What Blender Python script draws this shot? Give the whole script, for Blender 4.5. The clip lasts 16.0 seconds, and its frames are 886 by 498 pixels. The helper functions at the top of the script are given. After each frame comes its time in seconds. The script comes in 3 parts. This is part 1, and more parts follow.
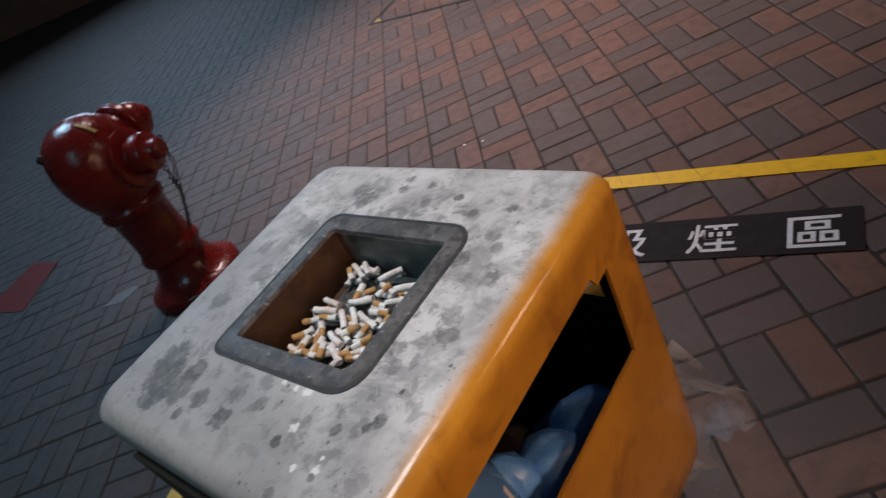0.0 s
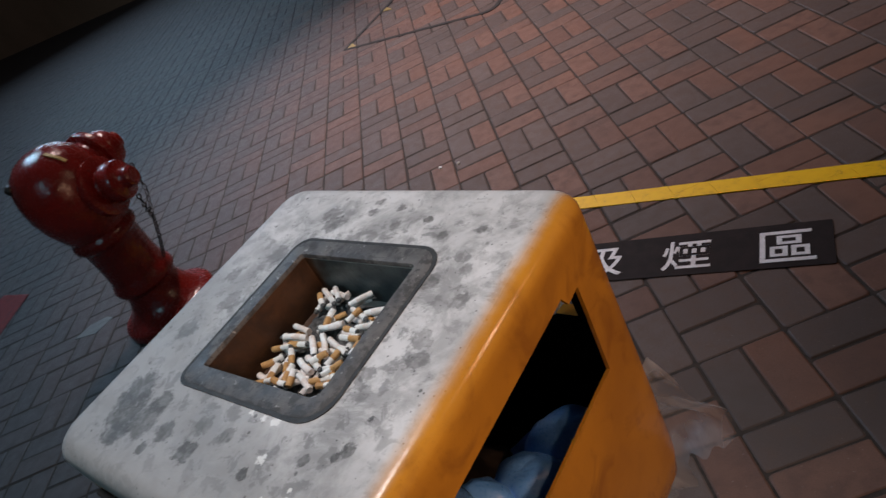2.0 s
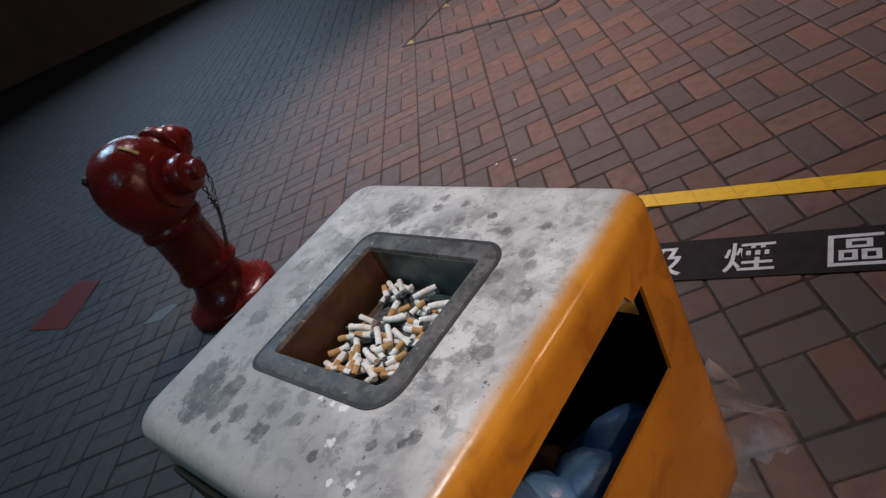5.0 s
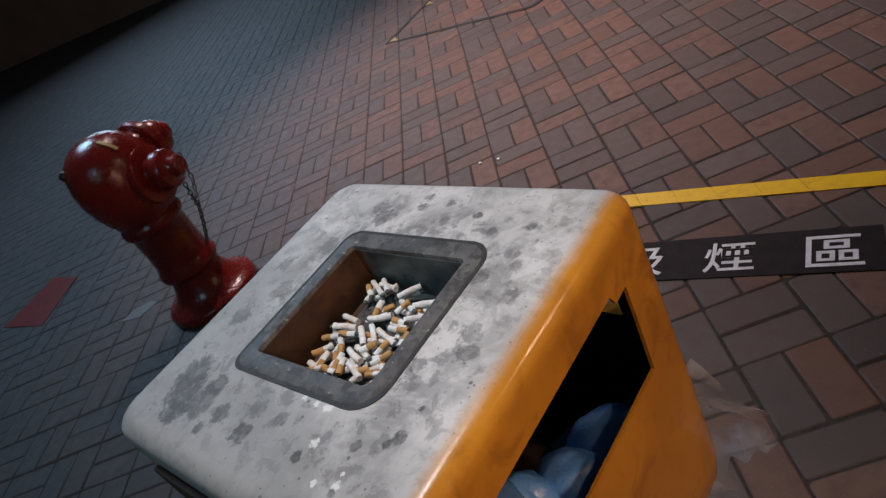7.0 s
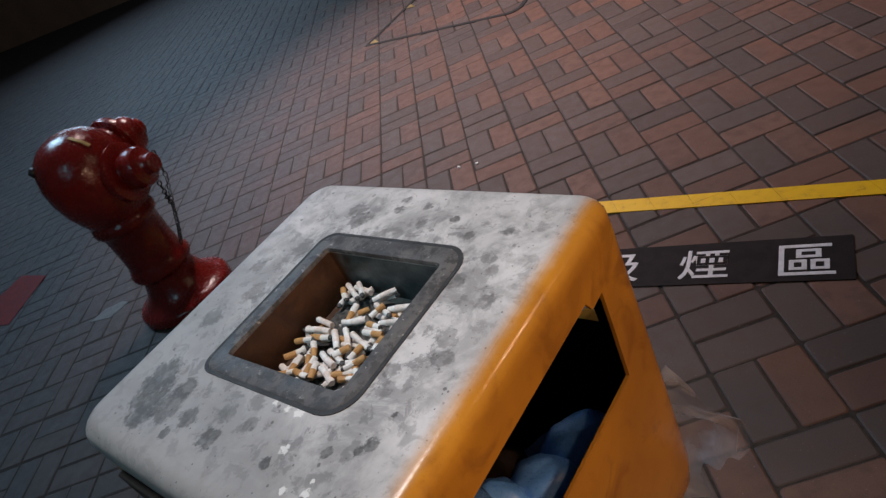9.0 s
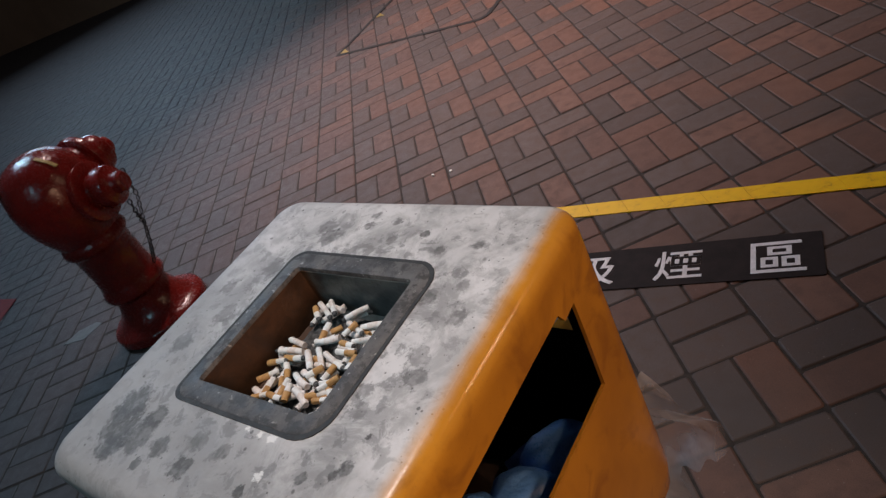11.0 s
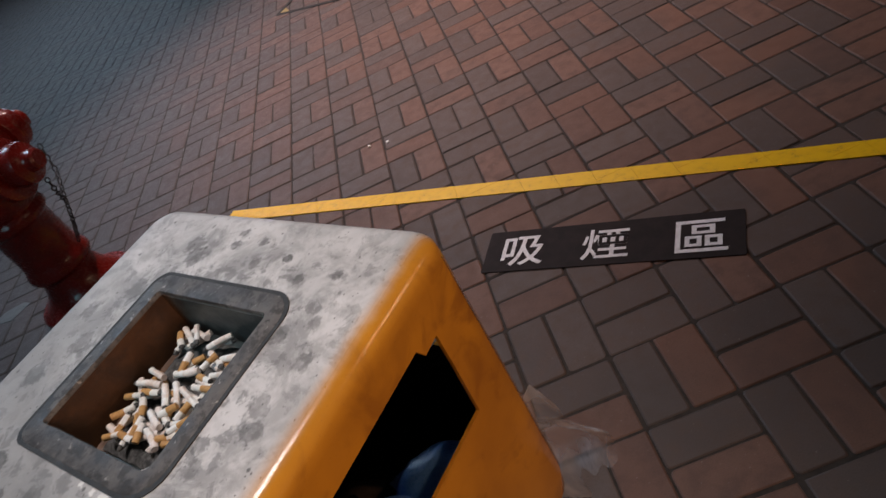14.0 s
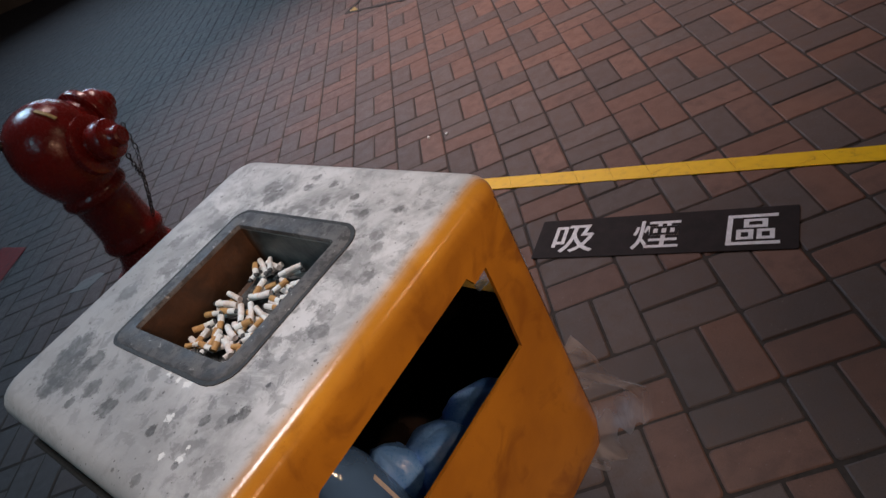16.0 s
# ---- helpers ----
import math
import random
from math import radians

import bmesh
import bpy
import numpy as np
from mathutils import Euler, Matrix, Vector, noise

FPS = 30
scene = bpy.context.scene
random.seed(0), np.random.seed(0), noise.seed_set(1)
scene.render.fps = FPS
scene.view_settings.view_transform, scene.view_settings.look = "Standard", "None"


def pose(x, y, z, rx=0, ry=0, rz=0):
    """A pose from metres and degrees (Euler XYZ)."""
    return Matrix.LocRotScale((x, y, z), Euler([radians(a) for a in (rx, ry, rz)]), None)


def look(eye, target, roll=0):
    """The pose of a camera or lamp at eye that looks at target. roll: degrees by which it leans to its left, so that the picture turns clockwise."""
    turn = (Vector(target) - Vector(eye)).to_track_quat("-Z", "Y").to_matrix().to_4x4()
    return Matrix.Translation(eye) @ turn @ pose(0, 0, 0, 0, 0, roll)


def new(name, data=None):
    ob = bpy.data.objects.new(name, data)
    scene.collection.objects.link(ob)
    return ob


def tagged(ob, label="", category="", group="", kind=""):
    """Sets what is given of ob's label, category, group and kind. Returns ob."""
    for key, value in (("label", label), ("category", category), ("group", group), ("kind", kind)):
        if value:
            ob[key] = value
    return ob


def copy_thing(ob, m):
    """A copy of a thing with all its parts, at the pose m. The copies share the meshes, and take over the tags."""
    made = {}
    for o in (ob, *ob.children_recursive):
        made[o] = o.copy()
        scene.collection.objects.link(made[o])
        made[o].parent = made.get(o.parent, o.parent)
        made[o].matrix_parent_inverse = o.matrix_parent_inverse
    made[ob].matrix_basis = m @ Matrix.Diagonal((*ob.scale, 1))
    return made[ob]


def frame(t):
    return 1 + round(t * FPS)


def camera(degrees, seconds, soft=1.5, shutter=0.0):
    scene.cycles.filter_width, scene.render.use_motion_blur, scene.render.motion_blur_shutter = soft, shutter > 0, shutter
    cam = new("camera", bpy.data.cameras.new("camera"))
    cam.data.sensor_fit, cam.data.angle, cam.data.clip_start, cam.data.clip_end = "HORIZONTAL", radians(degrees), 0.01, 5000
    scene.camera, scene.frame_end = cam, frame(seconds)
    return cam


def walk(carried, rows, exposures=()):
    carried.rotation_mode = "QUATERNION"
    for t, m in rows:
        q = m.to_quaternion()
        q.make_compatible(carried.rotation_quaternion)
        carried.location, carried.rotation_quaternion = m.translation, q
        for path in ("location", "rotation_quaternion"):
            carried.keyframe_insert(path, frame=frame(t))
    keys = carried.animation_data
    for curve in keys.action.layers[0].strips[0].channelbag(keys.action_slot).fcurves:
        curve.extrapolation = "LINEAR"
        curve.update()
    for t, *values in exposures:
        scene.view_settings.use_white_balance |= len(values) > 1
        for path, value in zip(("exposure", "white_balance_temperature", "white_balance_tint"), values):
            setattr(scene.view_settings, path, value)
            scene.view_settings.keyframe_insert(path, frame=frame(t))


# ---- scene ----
cam = camera(66.4, 16.0, 1.4, 0.5)
PATH = [
    (0, (-0.21, -1.068, 1.299), (-0.57, 0.544, 0.172), -29.8),
    (0.5, (-0.203, -1.062, 1.293), (-0.466, 0.55, 0.137), -28.8),
    (1, (-0.21, -1.066, 1.29), (-0.531, 0.556, 0.164), -28.6),
    (1.5, (-0.198, -1.064, 1.291), (-0.444, 0.578, 0.177), -28.7),
    (2, (-0.201, -1.063, 1.29), (-0.483, 0.581, 0.187), -29.5),
    (2.5, (-0.199, -1.07, 1.295), (-0.593, 0.581, 0.238), -32.1),
    (3, (-0.205, -1.067, 1.296), (-0.625, 0.544, 0.187), -32.1),
    (3.5, (-0.204, -1.073, 1.299), (-0.632, 0.579, 0.256), -31.8),
    (4, (-0.207, -1.074, 1.3), (-0.637, 0.578, 0.257), -31.4),
    (6.5, (-0.213, -1.075, 1.306), (-0.61, 0.576, 0.248), -29.8),
    (7, (-0.214, -1.072, 1.305), (-0.592, 0.572, 0.231), -29.7),
    (7.5, (-0.212, -1.073, 1.303), (-0.575, 0.568, 0.219), -29.6),
    (8, (-0.213, -1.069, 1.3), (-0.555, 0.567, 0.202), -28.4),
    (8.5, (-0.217, -1.068, 1.301), (-0.549, 0.571, 0.203), -27.4),
    (9, (-0.214, -1.065, 1.3), (-0.528, 0.58, 0.207), -27.7),
    (11.5, (-0.202, -1.057, 1.302), (-0.45, 0.589, 0.194), -28.6),
    (11.8, (-0.204, -1.046, 1.294), (-0.506, 0.569, 0.154), -29.8),
    (12, (-0.199, -0.997, 1.278), (-0.469, 0.57, 0.065), -28.4),
    (12.2, (-0.166, -0.979, 1.287), (-0.334, 0.609, 0.083), -30.3),
    (12.5, (-0.178, -0.951, 1.298), (-0.382, 0.561, 0.006), -29.2),
    (13, (-0.176, -0.93, 1.299), (-0.381, 0.477, -0.107), -27.4),
    (13.5, (-0.107, -0.96, 1.312), (-0.306, 0.547, 0.011), -26.5),
    (14, (-0.082, -0.998, 1.29), (-0.293, 0.557, 0.049), -29.0),
    (14.5, (-0.085, -1.02, 1.283), (-0.465, 0.487, 0.025), -29.7),
    (15, (-0.089, -1.061, 1.281), (-0.412, 0.469, 0.034), -27.7),
    (15.5, (-0.099, -1.085, 1.282), (-0.442, 0.463, 0.063), -28.8),
    (16, (-0.102, -1.093, 1.279), (-0.445, 0.496, 0.115), -28.8),
]
walk(cam, [(t, look(eye, target, roll)) for t, eye, target, roll in PATH], [(0, 0, 6280, 13), (9.5, 0, 6280, 13), (12.5, -0.05, 6750, 17), (14, -0.05, 6750, 17), (16, 0, 6450, 16)])

# ---- light ----
world = bpy.data.worlds.new("night")
scene.world = world
world.use_nodes = True
world.node_tree.nodes["Background"].inputs[0].default_value = (0.6, 0.63, 0.7, 1)
world.node_tree.nodes["Background"].inputs[1].default_value = 0.034


def area_lamp(name, eye, target, sx, sy, watts, colour):
    data = bpy.data.lights.new(name, "AREA")
    data.shape, data.size, data.size_y, data.energy, data.color = "RECTANGLE", sx, sy, watts, colour
    ob = new(name, data)
    ob.matrix_world = look(eye, target)
    return ob


# lit shop fronts over the far wall, cool lamps to one side; the warm lamps and the one overhead are unseen, added to
# light pavement and bin
area_lamp("shop_light", (-4.2, 11.4, 3.6), (-0.8, 1.0, 0.0), 6.0, 0.9, 185, (0.55, 0.78, 1.0))
area_lamp("side_light", (-3.9, 4.0, 4.6), (-1.2, 3.2, 0.0), 1.2, 0.6, 125, (0.5, 0.76, 1.0))
area_lamp("cool_light", (-2.3, -1.9, 2.7), (-0.6, -0.5, 0.8), 0.45, 0.45, 11, (0.4, 0.84, 1.0))
# small unseen lamp, added for the highlight along the bin's orange edge
area_lamp("edge_light", (3.0, -0.9, 3.1), (-0.35, -0.6, 0.9), 0.08, 0.08, 13, (1.0, 0.66, 0.4))


def spot_lamp(name, eye, target, cone, watts, colour, size):
    data = bpy.data.lights.new(name, "SPOT")
    data.energy, data.color, data.spot_size, data.spot_blend, data.shadow_soft_size = watts, colour, radians(cone), 1.0, size
    ob = new(name, data)
    ob.matrix_world = look(eye, target)
    return ob


# unseen spot, added for the warm pool of light on the pavement ahead
spot_lamp("warm_pool_light", (-0.6, 4.1, 5.2), (-0.24, 2.75, 0.0), 56, 1600, (1.0, 0.76, 0.7), 0.25)
# unseen warm spot, added to brighten the orange face but not the ground
spot_lamp("warm_fill_light", (0.75, -2.1, 1.35), (-0.32, -0.64, 0.75), 58, 58, (1.0, 0.62, 0.38), 0.15)
# unseen narrow spot, added to light the lid and leave the ground dark
spot_lamp("lid_light", (-0.3, -0.52, 2.7), (-0.43, -0.47, 0.9), 42, 96, (1.0, 0.94, 0.89), 0.2)

# ---- materials ----


class Nodes:
    """Short hand for a node material."""

    def __init__(self, name, rough=0.6, metal=0.0):
        self.mat = bpy.data.materials.new(name)
        self.mat.use_nodes = True
        self.tree = self.mat.node_tree
        self.bsdf = self.tree.nodes["Principled BSDF"]
        self.bsdf.inputs["Roughness"].default_value = rough
        self.bsdf.inputs["Metallic"].default_value = metal
        self.pos = self.add("ShaderNodeTexCoord").outputs["Object"]

    def add(self, kind):
        return self.tree.nodes.new(kind)

    def put(self, socket, value):
        if hasattr(value, "links"):
            self.tree.links.new(value, socket)
        elif isinstance(value, tuple) and len(value) == 3 and socket.type == "RGBA":
            socket.default_value = (*value, 1)
        else:
            socket.default_value = value

    def noise(self, scale, detail=4.0, rough=0.55, pos=None, warp=0.0):
        n = self.add("ShaderNodeTexNoise")
        self.put(n.inputs["Vector"], pos or self.pos)
        self.put(n.inputs["Scale"], scale)
        self.put(n.inputs["Detail"], detail)
        self.put(n.inputs["Roughness"], rough)
        self.put(n.inputs["Distortion"], warp)
        return n.outputs["Fac"]

    def ramp(self, value, low, high, a=0.0, b=1.0, smooth=True):
        n = self.add("ShaderNodeMapRange")
        n.interpolation_type = "SMOOTHSTEP" if smooth else "LINEAR"
        for i, v in enumerate((value, low, high, a, b)):
            self.put(n.inputs[i], v)
        return n.outputs["Result"]

    def math(self, kind, a, b=0.0):
        n = self.add("ShaderNodeMath")
        n.operation = kind
        self.put(n.inputs[0], a)
        self.put(n.inputs[1], b)
        return n.outputs[0]

    def mix(self, fac, a, b, kind="MIX"):
        n = self.add("ShaderNodeMix")
        n.data_type, n.blend_type = "RGBA", kind
        self.put(n.inputs[0], fac)
        self.put(n.inputs[6], a)
        self.put(n.inputs[7], b)
        return n.outputs[2]

    def spot(self, x, y, r, wobble=0.5, grain=40.0):
        """A ragged blot round a point of the object's own plane."""
        sep = self.add("ShaderNodeSeparateXYZ")
        self.put(sep.inputs[0], self.pos)
        dx = self.math("MULTIPLY", self.math("SUBTRACT", sep.outputs[0], x), 1 / r)
        dy = self.math("MULTIPLY", self.math("SUBTRACT", sep.outputs[1], y), 1 / r)
        d = self.math("SQRT", self.math("ADD", self.math("MULTIPLY", dx, dx), self.math("MULTIPLY", dy, dy)))
        d = self.math("ADD", d, self.math("MULTIPLY", self.math("SUBTRACT", self.noise(grain, 6, 0.7), 0.5), 2.2 * wobble))
        d = self.math("ADD", d, self.math("MULTIPLY", self.math("SUBTRACT", self.noise(190, 4, 0.7), 0.5), 0.9 * wobble))
        return self.ramp(d, 0.6, 0.92, 1, 0)

    def colour(self, value):
        self.put(self.bsdf.inputs["Base Color"], value)

    def rough(self, value):
        self.put(self.bsdf.inputs["Roughness"], value)

    def bump(self, height, strength=0.3, distance=0.002):
        n = self.add("ShaderNodeBump")
        self.put(n.inputs["Strength"], strength)
        self.put(n.inputs["Distance"], distance)
        self.put(n.inputs["Height"], height)
        self.put(self.bsdf.inputs["Normal"], n.outputs["Normal"])


def simple(name, a, b, rough=0.6, scale=30.0, metal=0.0, bump=0.2, fine=300.0, spread=0.12):
    """Two tones mixed by coarse and fine noise, with a little relief."""
    m = Nodes(name, rough, metal)
    coarse, grain = m.noise(scale, 5), m.noise(fine, 3)
    m.colour(m.mix(m.ramp(m.math("ADD", m.math("MULTIPLY", coarse, 0.7), m.math("MULTIPLY", grain, 0.3)), 0.35, 0.65), a, b))
    m.rough(m.ramp(grain, 0.2, 0.8, max(0.02, rough - spread), min(1, rough + spread)))
    m.bump(m.math("ADD", coarse, m.math("MULTIPLY", grain, 0.5)), bump)
    return m.mat


def paver(name, a, b, c, d, single):
    """Moulded concrete paver: tint by piece, blotches, sand grain, dirt."""
    m = Nodes(name, 0.5)
    if single:
        pick = m.add("ShaderNodeObjectInfo").outputs["Random"]
    else:
        pick = m.add("ShaderNodeNewGeometry").outputs["Random Per Island"]
    geo = m.add("ShaderNodeNewGeometry").outputs["Position"]
    big, mid, grain = m.noise(2.3, 3, pos=geo), m.noise(22, 5, pos=geo), m.noise(420, 2, pos=geo)
    tone = m.mix(m.ramp(pick, 0.15, 0.85), a, b)
    tone = m.mix(m.ramp(mid, 0.40, 0.72, 0, 0.7), tone, c)
    shade = m.math("FRACT", m.math("MULTIPLY", pick, 37.0))
    tone = m.mix(m.ramp(shade, 0.3, 1.0, 0, 0.55), tone, d)
    tone = m.mix(m.ramp(big, 0.45, 0.7, 0, 0.35), tone, (0.045, 0.042, 0.041))
    tone = m.mix(m.ramp(grain, 0.45, 0.8, 0, 0.3), tone, (0.03, 0.028, 0.026))
    specks = m.noise(160, 1, pos=geo)
    tone = m.mix(m.ramp(specks, 0.74, 0.78, 0, 0.5), tone, (0.24, 0.22, 0.2))
    # cool light on the side of the hydrant, put into the colour as ragged grey
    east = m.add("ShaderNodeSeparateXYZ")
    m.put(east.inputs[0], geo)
    cool_wash = m.math("ADD", east.outputs[0], m.math("MULTIPLY", m.math("SUBTRACT", m.noise(1.1, 4, pos=geo), 0.5), 2.2))
    tone = m.mix(m.ramp(cool_wash, -2.0, 0.1, 0.85, 0.0), tone, (0.06, 0.056, 0.056))
    m.colour(tone)
    m.rough(m.ramp(m.math("ADD", m.math("MULTIPLY", mid, 0.6), m.math("MULTIPLY", grain, 0.4)), 0.3, 0.7, 0.5, 0.76))
    m.put(m.bsdf.inputs["Specular IOR Level"], 0.34)
    m.bump(m.math("ADD", m.math("MULTIPLY", mid, 0.9), grain), 0.45, 0.002)
    return m.mat


GREY = ((0.084, 0.06, 0.053), (0.102, 0.076, 0.068), (0.104, 0.068, 0.053), (0.067, 0.049, 0.044))
RUST = ((0.118, 0.062, 0.046), (0.153, 0.082, 0.060), (0.097, 0.056, 0.046), (0.163, 0.077, 0.050))
PAVER = {(k, s): paver(f"{'grey' if k == 0 else 'red_brown'}_paver{'_single' if s else ''}", *(GREY, RUST)[k], s) for k in (0, 1) for s in (True, False)}
JOINT = simple("joint_sand", (0.018, 0.0135, 0.011), (0.04, 0.03, 0.024), 0.95, 60, bump=0.5)


def paint(name, a, b, worn):
    """Road paint, scuffed and dirty."""
    m = Nodes(name, 0.45)
    geo = m.add("ShaderNodeNewGeometry").outputs["Position"]
    mid, grain = m.noise(35, 6, pos=geo), m.noise(260, 3, pos=geo)
    tone = m.mix(m.ramp(mid, 0.35, 0.7), a, b)
    tone = m.mix(m.ramp(m.math("ADD", m.math("MULTIPLY", mid, 0.5), m.math("MULTIPLY", grain, 0.5)), 0.56, 0.66, 0, 0.75), tone, worn)
    m.colour(tone)
    m.bump(grain, 0.3, 0.001)
    return m.mat


YELLOW = paint("yellow_road_paint", (0.77, 0.46, 0.003), (0.71, 0.41, 0.003), (0.34, 0.2, 0.03))
RED_MARK = paint("red_floor_paint", (0.2, 0.009, 0.007), (0.14, 0.008, 0.007), (0.05, 0.026, 0.024))
OLD_YELLOW = paint("worn_yellow_paint", (0.36, 0.26, 0.06), (0.2, 0.15, 0.05), (0.09, 0.07, 0.04))
FILM = simple("dark_film", (0.012, 0.009, 0.009), (0.02, 0.014, 0.014), 0.75, 25, bump=0.25)
FILM.node_tree.nodes["Principled BSDF"].inputs["Specular IOR Level"].default_value = 0.22
WHITE_FILM = simple("white_lettering", (0.72, 0.72, 0.74), (0.56, 0.56, 0.58), 0.5, 60, bump=0.1)


def bin_shell():
    """Weathered moulded shell: chalky grey-white lid with ash stains, orange below and along one edge."""
    m = Nodes("bin_shell", 0.4)
    sep = m.add("ShaderNodeSeparateXYZ")
    m.put(sep.inputs[0], m.pos)
    x, y, z = sep.outputs
    big, mid, grain = m.noise(9, 4), m.noise(46, 6), m.noise(380, 3)
    # chalky white
    white = m.mix(m.ramp(big, 0.35, 0.7), (0.61, 0.59, 0.585), (0.48, 0.465, 0.46))
    white = m.mix(m.ramp(mid, 0.46, 0.74, 0, 0.65), white, (0.33, 0.32, 0.317))
    near_rim = m.ramp(m.math("MAXIMUM", m.math("ABSOLUTE", x), m.math("ABSOLUTE", m.math("SUBTRACT", y, 0.01))), 0.13, 0.215, 1, 0.42)
    smear = m.ramp(m.noise(17, 8, 0.72, warp=0.5), 0.43, 0.62)
    white = m.mix(m.math("MULTIPLY", smear, m.math("MULTIPLY", near_rim, 0.85)), white, (0.225, 0.218, 0.214))
    corner = m.math("ADD", m.math("MULTIPLY", x, -0.7), m.math("MULTIPLY", y, -1.0))
    grime = m.ramp(m.math("ADD", corner, m.math("MULTIPLY", m.math("SUBTRACT", m.noise(11, 6, 0.65), 0.5), 0.35)), -0.08, 0.15, 0, 0.82)
    white = m.mix(grime, white, (0.235, 0.23, 0.226))
    soot = m.ramp(m.noise(44, 8, 0.68, warp=0.4), 0.52, 0.6)
    white = m.mix(m.math("MULTIPLY", soot, m.math("MULTIPLY", near_rim, 0.7)), white, (0.15, 0.146, 0.143))
    for scale, size, share in ((260.0, 0.2, 0.84), (120.0, 0.16, 0.88), (62.0, 0.1, 0.8)):
        dots = m.add("ShaderNodeTexVoronoi")
        m.put(dots.inputs["Vector"], m.pos)
        m.put(dots.inputs["Scale"], scale)
        d = m.math("ADD", dots.outputs["Distance"], m.math("MULTIPLY", m.math("SUBTRACT", m.noise(150, 4), 0.5), 0.45))
        keep = m.ramp(dots.outputs["Color"], share - 0.02, share + 0.02)
        white = m.mix(m.math("MULTIPLY", m.ramp(d, size, size + 0.12, 0.8, 0), keep), white, (0.08, 0.076, 0.074))
    for sx, sy, r, k in LEFT_SPOTS + RIGHT_SPOTS:
        white = m.mix(m.math("MULTIPLY", m.math("MULTIPLY", m.spot(sx, sy, r, 0.85, 1.5 / r), m.ramp(m.noise(130, 5), 0.3, 0.6, 0.6, 1)), k), white, (0.06, 0.056, 0.052))
    for sx, sy, r in CHIPS:
        white = m.mix(m.math("MULTIPLY", m.spot(sx, sy, 0.85 * r, 1.2, 1.3 / r), 0.75), white, (0.76, 0.75, 0.73))
    # orange gel coat
    orange = m.mix(m.ramp(big, 0.3, 0.7), (0.58, 0.255, 0.024), (0.46, 0.195, 0.022))
    orange = m.mix(m.ramp(m.noise(16, 5, warp=0.8), 0.5, 0.72, 0, 0.7), orange, (0.30, 0.115, 0.018))
    orange = m.mix(m.ramp(grain, 0.6, 0.8, 0, 0.3), orange, (0.2, 0.09, 0.03))
    edge = m.math("ADD", m.math("ADD", x, m.math("MULTIPLY", y, 0.01)), m.math("MULTIPLY", m.math("SUBTRACT", mid, 0.5), 0.009))
    below = m.ramp(z, 0.846, 0.856, 1, 0)
    mask = m.math("MAXIMUM", m.ramp(edge, 0.194, 0.2185), below)
    m.colour(m.mix(mask, white, orange))
    m.rough(m.math("ADD", m.ramp(mask, 0, 1, 0.62, 0.17), m.math("MULTIPLY", m.math("SUBTRACT", mid, 0.5), 0.25)))
    m.bump(m.math("ADD", m.math("MULTIPLY", mid, 1.0), m.math("MULTIPLY", grain, 0.4)), 0.22, 0.0015)
    return m.mat


# ash stains on the lid: x, y, radius, strength
LEFT_SPOTS = ((-0.165, -0.118, 0.031, 0.85), (-0.152, -0.146, 0.034, 0.85), (-0.142, -0.168, 0.022, 0.85), (-0.113, -0.12, 0.018, 0.8), (-0.112, -0.144, 0.027, 0.75), (-0.07, -0.145, 0.016, 0.75),
              (-0.083, -0.17, 0.009, 0.8), (-0.02, -0.155, 0.018, 0.9), (0.017, -0.127, 0.012, 0.5), (-0.023, -0.125, 0.014, 0.5), (-0.18, -0.03, 0.02, 0.65), (-0.19, 0.06, 0.015, 0.5),
              (-0.105, 0.18, 0.018, 0.6), (-0.088, 0.16, 0.02, 0.65), (-0.037, 0.184, 0.009, 0.75), (-0.038, 0.203, 0.009, 0.7), (-0.15, 0.02, 0.02, 0.5), (-0.14, 0.1, 0.02, 0.5))
RIGHT_SPOTS = ((0.069, -0.151, 0.008, 0.95), (0.123, -0.122, 0.0075, 0.85), (0.152, -0.11, 0.006, 0.95), (0.16, -0.101, 0.01, 0.95), (0.162, -0.07, 0.004, 0.95), (0.133, -0.165, 0.005, 0.85),
               (0.126, -0.03, 0.012, 0.65), (0.135, -0.05, 0.012, 0.5), (0.168, -0.007, 0.016, 0.65), (0.123, 0.083, 0.012, 0.6), (0.172, 0.065, 0.014, 0.55), (0.16, 0.017, 0.015, 0.5), (0.154, 0.106, 0.01, 0.5),
               (0.017, 0.163, 0.01, 0.7), (0.005, 0.193, 0.008, 0.7), (0.06, 0.174, 0.008, 0.85), (0.096, 0.151, 0.009, 0.7), (0.14, 0.162, 0.008, 0.7), (0.103, -0.191, 0.008, 0.6))
CHIPS = ((0.078, -0.134, 0.007), (0.108, -0.164, 0.006), (0.132, -0.158, 0.006), (0.13, -0.147, 0.0035), (0.062, -0.098, 0.008), (0.045, -0.1, 0.005), (0.025, -0.098, 0.005))
SHELL = bin_shell()
# near-black: the shade within and under the bin is put into this colour
SHADE_BLACK = simple("shade_black", (0.006, 0.0055, 0.0055), (0.011, 0.010, 0.009), 0.8, 40)


